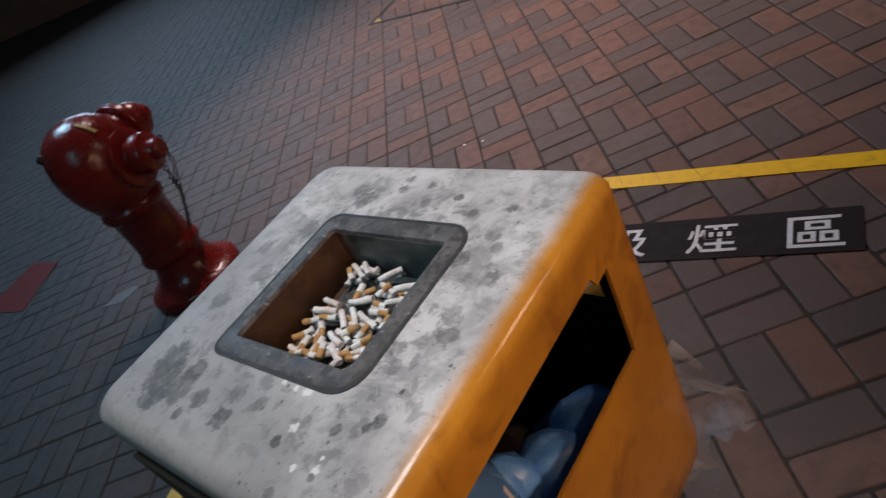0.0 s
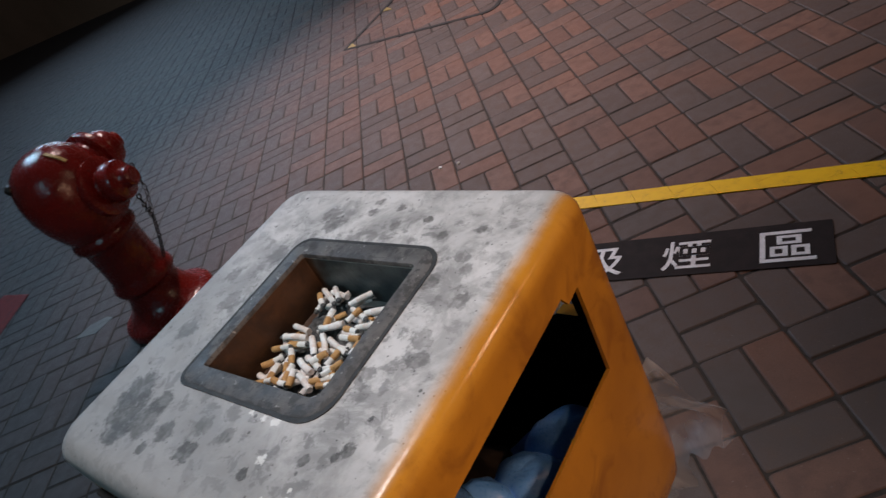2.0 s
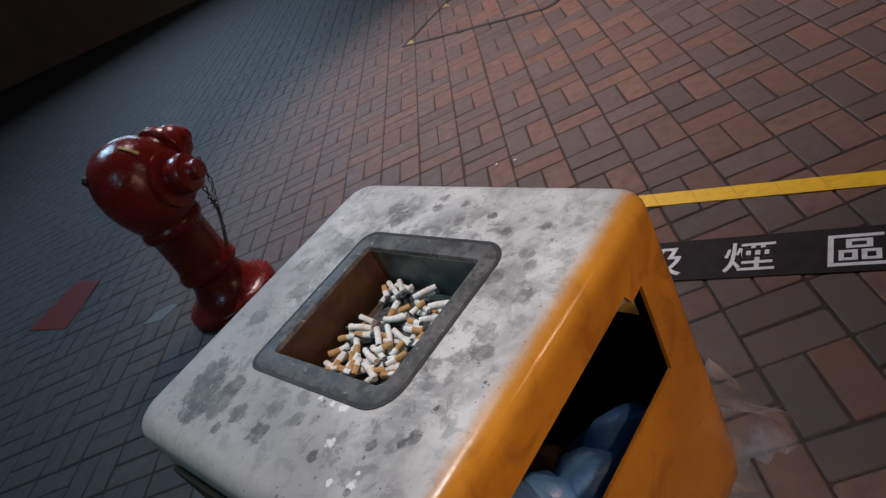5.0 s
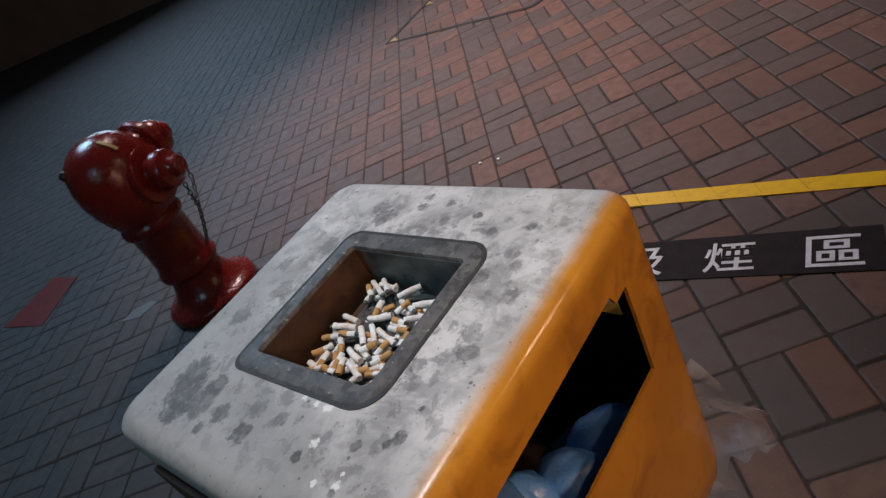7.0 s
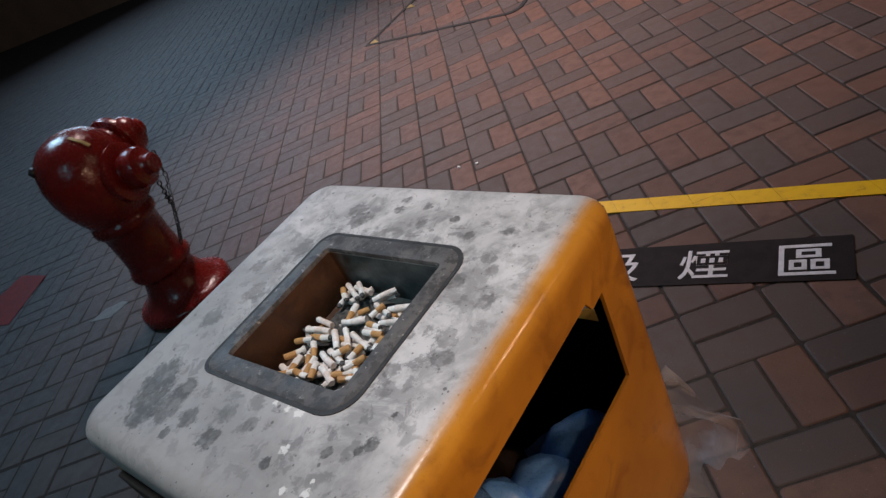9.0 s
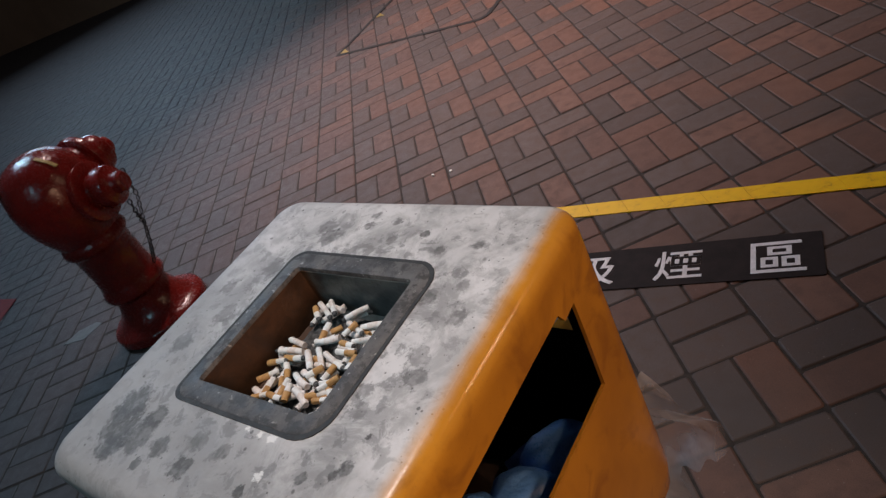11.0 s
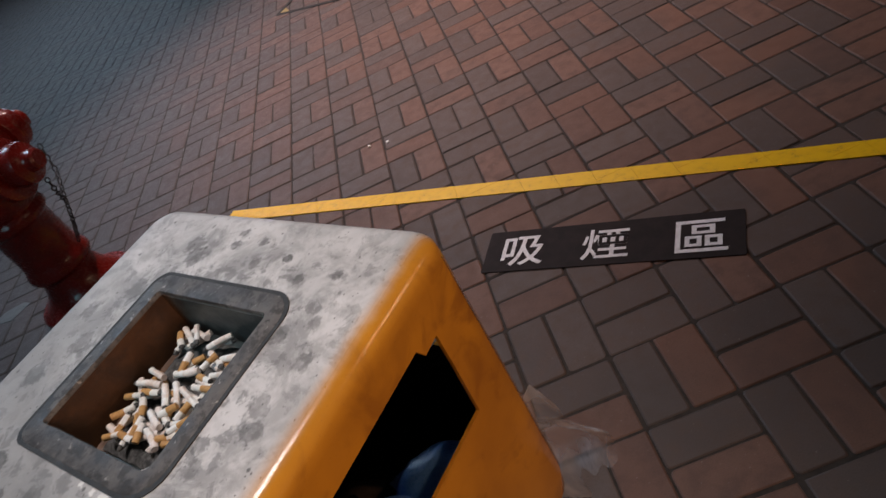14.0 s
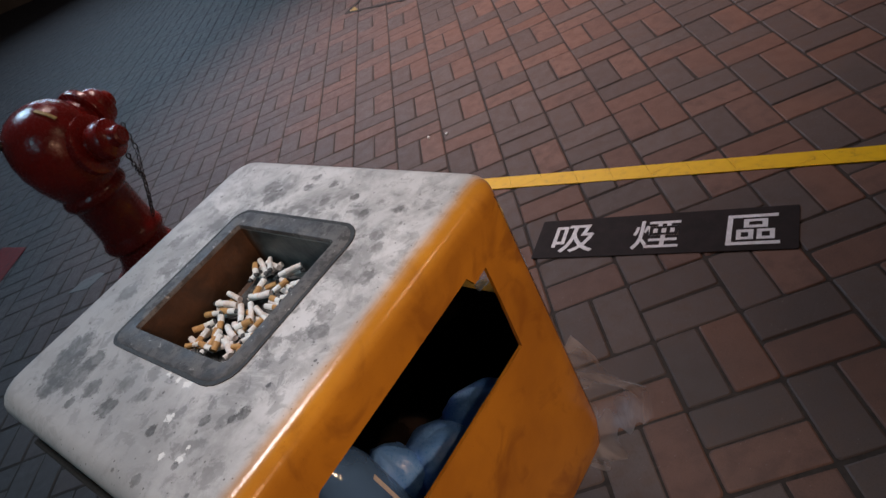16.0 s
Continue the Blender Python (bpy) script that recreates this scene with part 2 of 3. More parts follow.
def rim_metal():
    """Painted sheet metal, dark with soot, rubbed pale in specks and along scratches."""
    m = Nodes("ashtray_rim_metal", 0.6)
    mid, fine = m.noise(38, 6), m.noise(240, 4)
    tone = m.mix(m.ramp(mid, 0.35, 0.68), (0.055, 0.052, 0.053), (0.11, 0.105, 0.103))
    tone = m.mix(m.ramp(m.noise(85, 6, 0.72), 0.615, 0.66, 0, 0.8), tone, (0.36, 0.35, 0.34))
    tone = m.mix(m.ramp(fine, 0.66, 0.74, 0, 0.6), tone, (0.3, 0.29, 0.28))
    soot = m.ramp(m.noise(52, 8, 0.72), 0.48, 0.57)
    tone = m.mix(m.math("MULTIPLY", soot, 0.8), tone, (0.026, 0.024, 0.024))
    m.colour(m.mix(m.ramp(fine, 0.4, 0.3, 0, 0.6), tone, (0.02, 0.02, 0.02)))
    m.rough(m.ramp(mid, 0.3, 0.7, 0.5, 0.75))
    m.bump(m.math("ADD", mid, m.math("MULTIPLY", fine, 0.5)), 0.4)
    return m.mat


RIM = rim_metal()
SEAL = simple("seal_black", (0.012, 0.012, 0.012), (0.03, 0.03, 0.03), 0.7, 60)


def tray_metal():
    """Sheet-metal tray: grey-green zinc going to brown rust on one side."""
    m = Nodes("ashtray_metal", 0.45, 0.3)
    sep = m.add("ShaderNodeSeparateXYZ")
    m.put(sep.inputs[0], m.pos)
    mid, grain = m.noise(28, 6, warp=0.5), m.noise(240, 3)
    rusty = m.ramp(m.math("ADD", sep.outputs[0], m.math("MULTIPLY", m.math("SUBTRACT", mid, 0.5), 0.05)), -0.088, -0.06, 1, 0)
    zinc = m.mix(m.ramp(mid, 0.35, 0.65), (0.045, 0.066, 0.072), (0.1, 0.125, 0.128))
    rust = m.mix(m.ramp(mid, 0.35, 0.7), (0.045, 0.02, 0.0085), (0.09, 0.038, 0.0145))
    m.colour(m.mix(m.ramp(grain, 0.55, 0.75, 0, 0.4), m.mix(rusty, zinc, rust), (0.04, 0.03, 0.025)))
    m.bump(m.math("ADD", mid, grain), 0.3)
    return m.mat


TRAY = tray_metal()
PAPER = simple("cigarette_paper", (0.88, 0.88, 0.87), (0.76, 0.75, 0.72), 0.75, 130)
FILTER_TAN = simple("filter_tan", (0.56, 0.32, 0.12), (0.44, 0.23, 0.08), 0.7, 150)
FILTER_WHITE = simple("filter_white", (0.85, 0.8, 0.77), (0.72, 0.62, 0.56), 0.75, 150)
ASH = simple("ash", (0.03, 0.03, 0.03), (0.12, 0.12, 0.12), 0.95, 200, bump=0.8)


def gloss_red():
    """Thick brushed gloss enamel on cast iron."""
    m = Nodes("red_enamel", 0.2)
    mid, fine = m.noise(14, 4), m.noise(90, 4)
    tone = m.mix(m.ramp(mid, 0.35, 0.7), (0.185, 0.012, 0.009), (0.13, 0.009, 0.007))
    tone = m.mix(m.ramp(fine, 0.62, 0.74, 0, 0.6), tone, (0.07, 0.012, 0.01))
    m.colour(tone)
    m.rough(m.ramp(fine, 0.3, 0.75, 0.16, 0.36))
    m.bump(m.math("ADD", m.math("MULTIPLY", mid, 1.5), m.math("MULTIPLY", m.noise(60, 4), 0.7)), 0.5, 0.005)
    return m.mat


RED = gloss_red()
CREAM = simple("cream_paint", (0.62, 0.5, 0.22), (0.5, 0.4, 0.16), 0.5, 90)
CHAIN = simple("dark_steel", (0.03, 0.03, 0.03), (0.07, 0.06, 0.055), 0.45, 90, metal=0.8)
IRON = simple("cover_iron", (0.006, 0.006, 0.006), (0.014, 0.013, 0.012), 0.8, 40, metal=0.0)
WALL = simple("dark_wall", (0.36, 0.24, 0.15), (0.46, 0.3, 0.19), 0.7, 0.9, bump=0.3, fine=14)
BLUE = simple("blue_plastic", (0.11, 0.32, 0.84), (0.17, 0.41, 0.9), 0.34, 30, bump=0.4)


def clear_plastic(name, tint, rough):
    m = Nodes(name, rough)
    m.put(m.bsdf.inputs["Transmission Weight"], 0.0)
    m.colour(tint)
    mixer, clear = m.add("ShaderNodeMixShader"), m.add("ShaderNodeBsdfTransparent")
    fac = m.ramp(m.noise(10, 2, warp=0.4), 0.38, 0.62, 0.08, 0.44)
    m.put(mixer.inputs[0], fac if rough > 0.1 else m.ramp(fac, 0.03, 0.2, 0.4, 0.62))
    m.tree.links.new(clear.outputs[0], mixer.inputs[1])
    m.tree.links.new(m.bsdf.outputs[0], mixer.inputs[2])
    m.tree.links.new(mixer.outputs[0], m.tree.nodes["Material Output"].inputs["Surface"])
    m.bump(m.noise(20, 3), 0.6, 0.012)
    return m.mat


FILMY = clear_plastic("clear_film", (0.92, 0.92, 0.96), 0.12)
BOTTLE = clear_plastic("clear_bottle", (0.12, 0.27, 0.58), 0.05)
BROWN_PAPER = simple("brown_paper", (0.04, 0.024, 0.017), (0.065, 0.04, 0.028), 0.8, 40, bump=0.5)

# ---- builders ----


def part(name, bm, material, parent=None, label="", smooth=True):
    """One mesh object from a bmesh, under a thing or a part."""
    me = bpy.data.meshes.new(name)
    bm.normal_update()
    bm.to_mesh(me)
    bm.free()
    me.materials.append(material)
    if smooth:
        me.shade_smooth()
        me.set_sharp_from_angle(angle=radians(38))
    ob = new(name, me)
    if parent is not None:
        ob.parent = parent
    if label:
        tagged(ob, label)
    return ob


def thing(name, m, label, category, group="", kind=""):
    ob = new(name)
    ob.empty_display_size = 0.05
    ob.matrix_world = m
    return tagged(ob, label, category, group, kind)


def box(bm, x0, x1, y0, y1, z0, z1, bevel=0.0, segments=2):
    made = bmesh.ops.create_cube(bm, size=1)["verts"]
    bmesh.ops.transform(bm, matrix=pose((x0 + x1) / 2, (y0 + y1) / 2, (z0 + z1) / 2) @ Matrix.Diagonal((x1 - x0, y1 - y0, z1 - z0, 1)), verts=made)
    if bevel:
        edges = {e for v in made for e in v.link_edges}
        bmesh.ops.bevel(bm, geom=list(edges), offset=bevel, segments=segments, affect="EDGES", profile=0.5)
    return bm


def lathe(bm, profile, m=Matrix(), steps=32):
    """A turned solid from (radius, height) pairs round z."""
    rings = []
    for r, z in profile:
        if r < 1e-5:
            rings.append([bm.verts.new(m @ Vector((0, 0, z)))])
        else:
            rings.append([bm.verts.new(m @ Vector((r * math.cos(math.tau * i / steps), r * math.sin(math.tau * i / steps), z))) for i in range(steps)])
    for a, b in zip(rings, rings[1:]):
        for i in range(steps):
            j = (i + 1) % steps
            if len(a) == 1 and len(b) > 1:
                bm.faces.new((a[0], b[i], b[j]))
            elif len(b) == 1 and len(a) > 1:
                bm.faces.new((a[i], a[j], b[0]))
            elif len(a) > 1:
                bm.faces.new((a[i], a[j], b[j], b[i]))
    bmesh.ops.recalc_face_normals(bm, faces=bm.faces[:])
    return bm


def rounded(x0, x1, y0, y1, radii, steps=6):
    """Outline of a rectangle with its own radius at each corner (from x0 y0 on, turning left)."""
    pts = []
    for (cx, cy, sx, sy, start), r in zip(((x0, y0, 1, 1, 180), (x1, y0, -1, 1, 270), (x1, y1, -1, -1, 0), (x0, y1, 1, -1, 90)), radii):
        for i in range(steps + 1):
            a = radians(start + 90 * i / steps)
            pts.append((cx + sx * r + r * math.cos(a), cy + sy * r + r * math.sin(a)))
    return pts


def loft(bm, loops, cap_first=True, cap_last=True):
    """Skin between loops of equal length: each a list of 3D points."""
    rings = [[bm.verts.new(p) for p in loop] for loop in loops]
    n = len(rings[0])
    for a, b in zip(rings, rings[1:]):
        for i in range(n):
            bm.faces.new((a[i], a[(i + 1) % n], b[(i + 1) % n], b[i]))
    if cap_first:
        bm.faces.new(rings[0][::-1])
    if cap_last:
        bm.faces.new(rings[-1])
    bmesh.ops.recalc_face_normals(bm, faces=bm.faces[:])
    return bm


def flat(outline, z):
    return [(x, y, z) for x, y in outline]


def carve(bm, cutters):
    """Subtracts closed meshes from a closed mesh; gives a new bmesh."""
    me = bpy.data.meshes.new("work")
    bm.to_mesh(me)
    bm.free()
    ob = new("work", me)
    tools = []
    for c in cutters:
        cm = bpy.data.meshes.new("tool")
        bmesh.ops.recalc_face_normals(c, faces=c.faces[:])
        c.to_mesh(cm)
        c.free()
        tool = new("tool", cm)
        tools.append(tool)
        mod = ob.modifiers.new("cut", "BOOLEAN")
        mod.operation, mod.object, mod.solver = "DIFFERENCE", tool, "EXACT"
    made = bpy.data.meshes.new_from_object(ob.evaluated_get(bpy.context.evaluated_depsgraph_get()))
    out = bmesh.new()
    out.from_mesh(made)
    for o in (ob, *tools):
        data = o.data
        bpy.data.objects.remove(o)
        bpy.data.meshes.remove(data)
    bpy.data.meshes.remove(made)
    return out


def tube(bm, points, r, steps=8):
    """A round bar along points."""
    pts = [Vector(p) for p in points]
    loops = []
    for i, p in enumerate(pts):
        d = (pts[min(i + 1, len(pts) - 1)] - pts[max(i - 1, 0)]).normalized()
        q = d.to_track_quat("Z", "Y")
        loops.append([p + q @ Vector((r * math.cos(math.tau * k / steps), r * math.sin(math.tau * k / steps), 0)) for k in range(steps)])
    return loft(bm, loops)


# ---- ground ----
PITCH = 0.205  # one square of two pavers
GAP = 0.0034


def sheet(name, x0, x1, y0, y1, z, material):
    bm = bmesh.new()
    bm.faces.new([bm.verts.new(p) for p in ((x0, y0, z), (x1, y0, z), (x1, y1, z), (x0, y1, z))])
    return part(name, bm, material, smooth=False)


ground = tagged(sheet("ground", -300, 300, -300, 300, -0.0028, JOINT), "night-time pedestrian pavement of grey and red-brown basket-weave pavers", "pavement", kind="structure")


def squares(u0, u1, v0, v1):
    """Each paver of the basket weave: centre, turned or not, grey (0) or red-brown (1)."""
    for u in range(u0, u1):
        for v in range(v0, v1):
            x, y = PITCH * (u + 0.5), PITCH * (v + 0.5)
            if (u + v) % 2:
                yield x - PITCH / 4, y, True, 0
                yield x + PITCH / 4, y, True, 1
            else:
                yield x, y + PITCH / 4, False, 0
                yield x, y - PITCH / 4, False, 1


HALF = (PITCH / 2 - GAP / 2, PITCH / 4 - GAP / 2)
NEAR = (-5, 7, -2, 10)  # squares that are built as single pavers


def paver_colour(k, rnd):
    return k if rnd.random() > 0.1 else 1 - k


CORNERS = ((-1, -1), (1, -1), (1, 1), (-1, 1))


def paver_points(hx, hy, rnd):
    """Four rings of corners: foot, shoulder, rounded edge, top; each corner worn a little differently."""
    worn = [(rnd.uniform(0, 0.0018), rnd.uniform(0, 0.0018), rnd.uniform(0.6, 1.4)) for s in CORNERS]
    return [(sx * (hx - wx - c * k), sy * (hy - wy - c * k), z) for c, z in ((0.0, -0.02), (0.0002, -0.006), (0.0016, -0.0022), (0.0052, 0.0)) for (sx, sy), (wx, wy, k) in zip(CORNERS, worn)]


PAVER_FACES = [(12, 13, 14, 15)] + [(a + i, a + (i + 1) % 4, a + 4 + (i + 1) % 4, a + 4 + i) for a in (0, 4, 8) for i in range(4)]


def joined_pavers():
    """All pavers outside the near stretch, as two joined meshes."""
    rnd = random.Random(4)
    verts, faces = ([], []), ([], [])
    for u0, u1, v0, v1 in ((-60, 40, -30, 78),):
        for x, y, turned, k in squares(u0, u1, v0, v1):
            u, v = math.floor(x / PITCH), math.floor(y / PITCH)
            if NEAR[0] <= u < NEAR[1] and NEAR[2] <= v < NEAR[3]:
                continue
            k = paver_colour(k, rnd)
            hx, hy = HALF[::-1] if turned else HALF
            dz, tx, ty = rnd.uniform(-0.0012, 0.0012), rnd.uniform(-0.008, 0.008), rnd.uniform(-0.008, 0.008)
            jx, jy = rnd.uniform(-0.0015, 0.0015), rnd.uniform(-0.0015, 0.0015)
            base = len(verts[k])
            for px, py, pz in paver_points(hx, hy, rnd):
                verts[k].append((x + px + jx, y + py + jy, pz + dz + tx * px + ty * py))
            faces[k].extend(tuple(base + i for i in f) for f in PAVER_FACES)
    for k, name in ((0, "grey_pavers"), (1, "red_brown_pavers")):
        me = bpy.data.meshes.new(name)
        me.from_pydata(verts[k], [], faces[k])
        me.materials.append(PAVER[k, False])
        me.polygons.foreach_set("use_smooth", [i % 13 != 0 for i in range(len(me.polygons))])
        ob = new(name, me)
        ob.parent = ground
        tagged(ob, kind="stuff")


joined_pavers()

# far wall that closes the square, parallel to the marked line
WALL_DIR = -30.0
bm = box(bmesh.new(), -30, 22, 0, 0.4, -0.02, 6.0, 0.01)
wall_far = tagged(part("wall_far", bm, WALL, smooth=False), "dark brown building wall in shade at the far side", "wall", kind="structure")
wall_far.matrix_world = pose(-6.2, 13.6, 0, 0, 0, WALL_DIR)

# ---- marks on the pavement ----


def clip_poly(poly, x0, x1, y0, y1):
    """A convex polygon cut to a rectangle."""
    for axis, limit, sign in ((0, x0, 1), (0, x1, -1), (1, y0, 1), (1, y1, -1)):
        out = []
        for i, p in enumerate(poly):
            q = poly[(i + 1) % len(poly)]
            a, b = sign * (p[axis] - limit), sign * (q[axis] - limit)
            if a >= 0:
                out.append(p)
            if (a >= 0) != (b >= 0):
                t = a / (a - b)
                out.append(tuple(pp + t * (qq - pp) for pp, qq in zip(p, q)))
        poly = out
        if len(poly) < 3:
            return []
    return poly


def painted(name, corners, material, label, category, z=0.0034):
    """Paint that lies on the pavers and stops at their joints: a patch on each paver."""
    mark = thing(name, Matrix(), label, category, kind="structure")
    us, vs = [math.floor(p[0] / PITCH) for p in corners], [math.floor(p[1] / PITCH) for p in corners]
    for x, y, turned, k in squares(min(us) - 1, max(us) + 2, min(vs) - 1, max(vs) + 2):
        hx, hy = HALF[::-1] if turned else HALF
        poly = clip_poly(list(corners), x - hx - 0.0014, x + hx + 0.0014, y - hy - 0.0014, y + hy + 0.0014)
        if len(poly) >= 3:
            part("paint_patch", loft(bmesh.new(), [flat(poly, -0.0005), flat(poly, z)]), material, mark, smooth=False)
    return mark


def band(p, q, width):
    """Corners of a straight stripe whose left-hand edge runs from p to q; it widens to the right of that way."""
    d = (Vector(q) - Vector(p)).normalized()
    n = Vector((d.y, -d.x)) * width
    return [tuple(Vector(p)), tuple(Vector(p) + n), tuple(Vector(q) + n), tuple(Vector(q))]


painted("yellow_line", band((-1.09, 1.407), (3.2, -1.047), 0.062), YELLOW, "yellow painted line round the smoking area", "painted line")
painted("yellow_line_side", band((-1.075, 1.335), (-1.99, -0.85), -0.062), YELLOW, "yellow painted line that turns past the hydrant", "painted line")
painted("red_marking", [(-3.10, 2.25), (-3.256, 1.89), (-2.905, 1.715), (-2.866, 2.11)], RED_MARK, "dull red painted rectangle on the pavement", "floor marking")

# floor sign with three characters
SIGN_ANGLE = -27.7
sign = thing("floor_sign", pose(-0.2165, 0.4435, 0.0, 0, 0, SIGN_ANGLE), "dark brown floor sticker with three white characters", "floor sign")
sign_film = part("film", loft(bmesh.new(), [flat(rounded(0, 0.697, 0, 0.16, (0.004,) * 4, 3), 0.0012), flat(rounded(0, 0.697, 0, 0.16, (0.004,) * 4, 3), 0.0034)]), FILM, sign, smooth=False)


def glyph(text, x, y, width, height):
    """One character as a thin solid, scaled to a box whose corner is x, y."""
    cu = bpy.data.curves.new("glyph", "FONT")
    cu.body, cu.extrude, cu.offset, cu.resolution_u = text, 0.002, 0.007, 3
    ob = new("glyph", cu)
    me = bpy.data.meshes.new_from_object(ob.evaluated_get(bpy.context.evaluated_depsgraph_get()))
    bpy.data.objects.remove(ob)
    bpy.data.curves.remove(cu)
    me.name = "character"
    co = np.array([v.co for v in me.vertices])
    lo, size = co.min(axis=0), np.ptp(co, axis=0)
    co = (co - lo) / size * np.array((width, height, 0.0008)) + np.array((x, y, 0.0035))
    me.vertices.foreach_set("co", co.ravel())
    me.update()
    me.materials.clear()
    me.materials.append(WHITE_FILM)
    out = new("character", me)
    out.parent = sign
    return out


for text, x in (("吸", 0.052), ("煙", 0.286), ("區", 0.530)):
    glyph(text, x, 0.020, 0.126, 0.112)

# recessed access cover
COVER = pose(-0.93, 3.57, 0, 0, 0, -33.5)
cover = thing("access_cover", COVER, "thin iron frame of a paved access cover in the pavement", "access cover")
bm = bmesh.new()
outer, inner = rounded(0, 1.2, 0, 0.95, (0.02, 0.08, 0.08, 0.02)), rounded(0.03, 1.17, 0.03, 0.92, (0.012, 0.065, 0.065, 0.012))
rings = [[bm.verts.new((x, y, z)) for x, y in o] for o, z in ((outer, -0.01), (outer, 0.003), (inner, 0.003), (inner, -0.01))]
for a, b in zip(rings, rings[1:]):
    for i in range(len(a)):
        bm.faces.new((a[i], a[(i + 1) % len(a)], b[(i + 1) % len(b)], b[i]))
part("frame", bm, IRON, cover, smooth=False)
for x, y in ((0.02, 0.02), (0.02, 0.55)):
    part("corner_paint", loft(bmesh.new(), [flat(((x + 0.012, y + 0.012), (x + 0.09, y + 0.012), (x + 0.06, y + 0.035), (x + 0.012, y + 0.08)), z) for z in (0.001, 0.0036)]), OLD_YELLOW, cover, "worn yellow paint mark", smooth=False)

# ---- litter bin ----
BIN = pose(-0.4675, -0.5168, 0, 0, 0, -40.57)
litter_bin = thing("litter_bin", BIN, "square orange litter bin with stained grey-white ashtray lid", "litter bin")
W, TOP = 0.2265, 0.9045
LEFT, NEAR_EDGE, FAR_EDGE = -0.245, -0.2115, 0.2395


def bin_body():
    loops = []
    r = 0.036
    for dx, z in ((-0.05, 0.36), (-0.02, 0.385), (-0.004, 0.42), (0, 0.46), (0, 0.876)):
        loops.append(flat(rounded(LEFT - dx, W + dx, NEAR_EDGE - dx, FAR_EDGE + dx, (r,) * 4), z))
    for i in range(1, 7):
        a = radians(15 * i)
        k = 0.022 * (1 - math.cos(a))
        loops.append(flat(rounded(LEFT + k, W - k, NEAR_EDGE + k, FAR_EDGE - k, (r - 0.6 * k,) * 4), 0.8825 + 0.022 * math.sin(a)))
    outer_bm = loft(bmesh.new(), loops)
    cut = [box(bmesh.new(), -W + 0.0045, W - 0.0045, -0.206, W - 0.0045, 0.462, 0.880)]
    # mouths in the faces: on the orange face the near upper corner is notched
    mouth = [(-0.148, 0.706), (0.157, 0.706), (0.161, 0.79), (0.162, 0.832), (0.139, 0.83), (0.132, 0.845), (-0.115, 0.84), (-0.141, 0.822), (-0.15, 0.78)]
    cut.append(loft(bmesh.new(), [[(x, y, z) for y, z in mouth] for x in (0.15, 0.3)]))
    low = [(-0.165, 0.79), (0.165, 0.79), (0.165, 0.852), (-0.165, 0.852)]
    cut.append(loft(bmesh.new(), [[(x, y, z) for x, z in low] for y in (-0.3, -0.15)]))
    cut.append(loft(bmesh.new(), [[(x, y, z) for x, z in ((-0.16, 0.71), (0.16, 0.71), (0.16, 0.845), (-0.16, 0.845))] for y in (0.15, 0.3)]))
    cut.append(loft(bmesh.new(), [flat(rounded(-0.099, 0.095, -0.072, 0.109, (0.012, 0.03, 0.02, 0.012)), z) for z in (0.8, 1.0)]))
    return carve(outer_bm, cut)


shell = part("body", bin_body(), SHELL, litter_bin)
shell.data.materials.append(SHADE_BLACK)
# inner faces take the near-black that holds the shade of the hollow
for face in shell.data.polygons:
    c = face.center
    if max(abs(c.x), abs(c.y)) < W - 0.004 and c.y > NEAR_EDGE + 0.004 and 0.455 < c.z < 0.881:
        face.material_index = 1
part("liner", box(bmesh.new(), -0.215, 0.215, -0.2, 0.215, 0.4625, 0.466), SHADE_BLACK, litter_bin, smooth=False)
# added black panel that stands in for the shaded gap under the lip
part("gap_shade", box(bmesh.new(), -0.172, 0.178, -0.2195, -0.212, 0.56, 0.857, 0.002), SHADE_BLACK, litter_bin, "black panel for the shaded gap under the lid", smooth=False)
part("plinth", loft(bmesh.new(), [flat(rounded(-a, a, -a, a, (0.03,) * 4), z) for a, z in ((0.15, 0), (0.15, 0.02), (0.13, 0.03), (0.13, 0.37))]), SHADE_BLACK, litter_bin, "dark supporting foot")

# ashtray: rim strip and tray
RO, RI = (-0.116, 0.111, -0.091, 0.128), (-0.096, 0.090, -0.068, 0.104)
bm = bmesh.new()
oc, ic = (0.018, 0.034, 0.03, 0.02), (0.004, 0.01, 0.006, 0.004)
levels = [(RO, oc, 0.0, TOP - 0.001), (RO, oc, 0.0, TOP + 0.0012), (RO, oc, 0.001, TOP + 0.0018), (RI, ic, -0.0006, TOP + 0.0018), (RI, ic, 0.0, TOP + 0.001), (RI, ic, 0.0, TOP - 0.012)]
rings = []
for (x0, x1, y0, y1), rr, k, z in levels:
    rings.append([bm.verts.new((x, y, z)) for x, y in rounded(x0 + k, x1 - k, y0 + k, y1 - k, [max(0.003, q - k) for q in rr])])
for a, b in zip(rings, rings[1:]):
    for i in range(len(a)):
        bm.faces.new((a[i], a[(i + 1) % len(a)], b[(i + 1) % len(b)], b[i]))
ashtray_rim = part("ashtray_rim", bm, RIM, litter_bin, "scratched dark grey metal rim")
bm = bmesh.new()
o1, o2 = rounded(-0.1205, 0.1155, -0.0955, 0.1325, (0.02, 0.036, 0.032, 0.022)), rounded(-0.115, 0.110, -0.090, 0.127, (0.018, 0.034, 0.03, 0.02))
rings = [[bm.verts.new((x, y, z)) for x, y in o] for o, z in ((o1, TOP - 0.002), (o1, TOP + 0.0012), (o2, TOP + 0.0012), (o2, TOP - 0.002))]
for a, b in zip(rings, rings[1:]):
    for i in range(len(a)):
        bm.faces.new((a[i], a[(i + 1) % len(a)], b[(i + 1) % len(b)], b[i]))
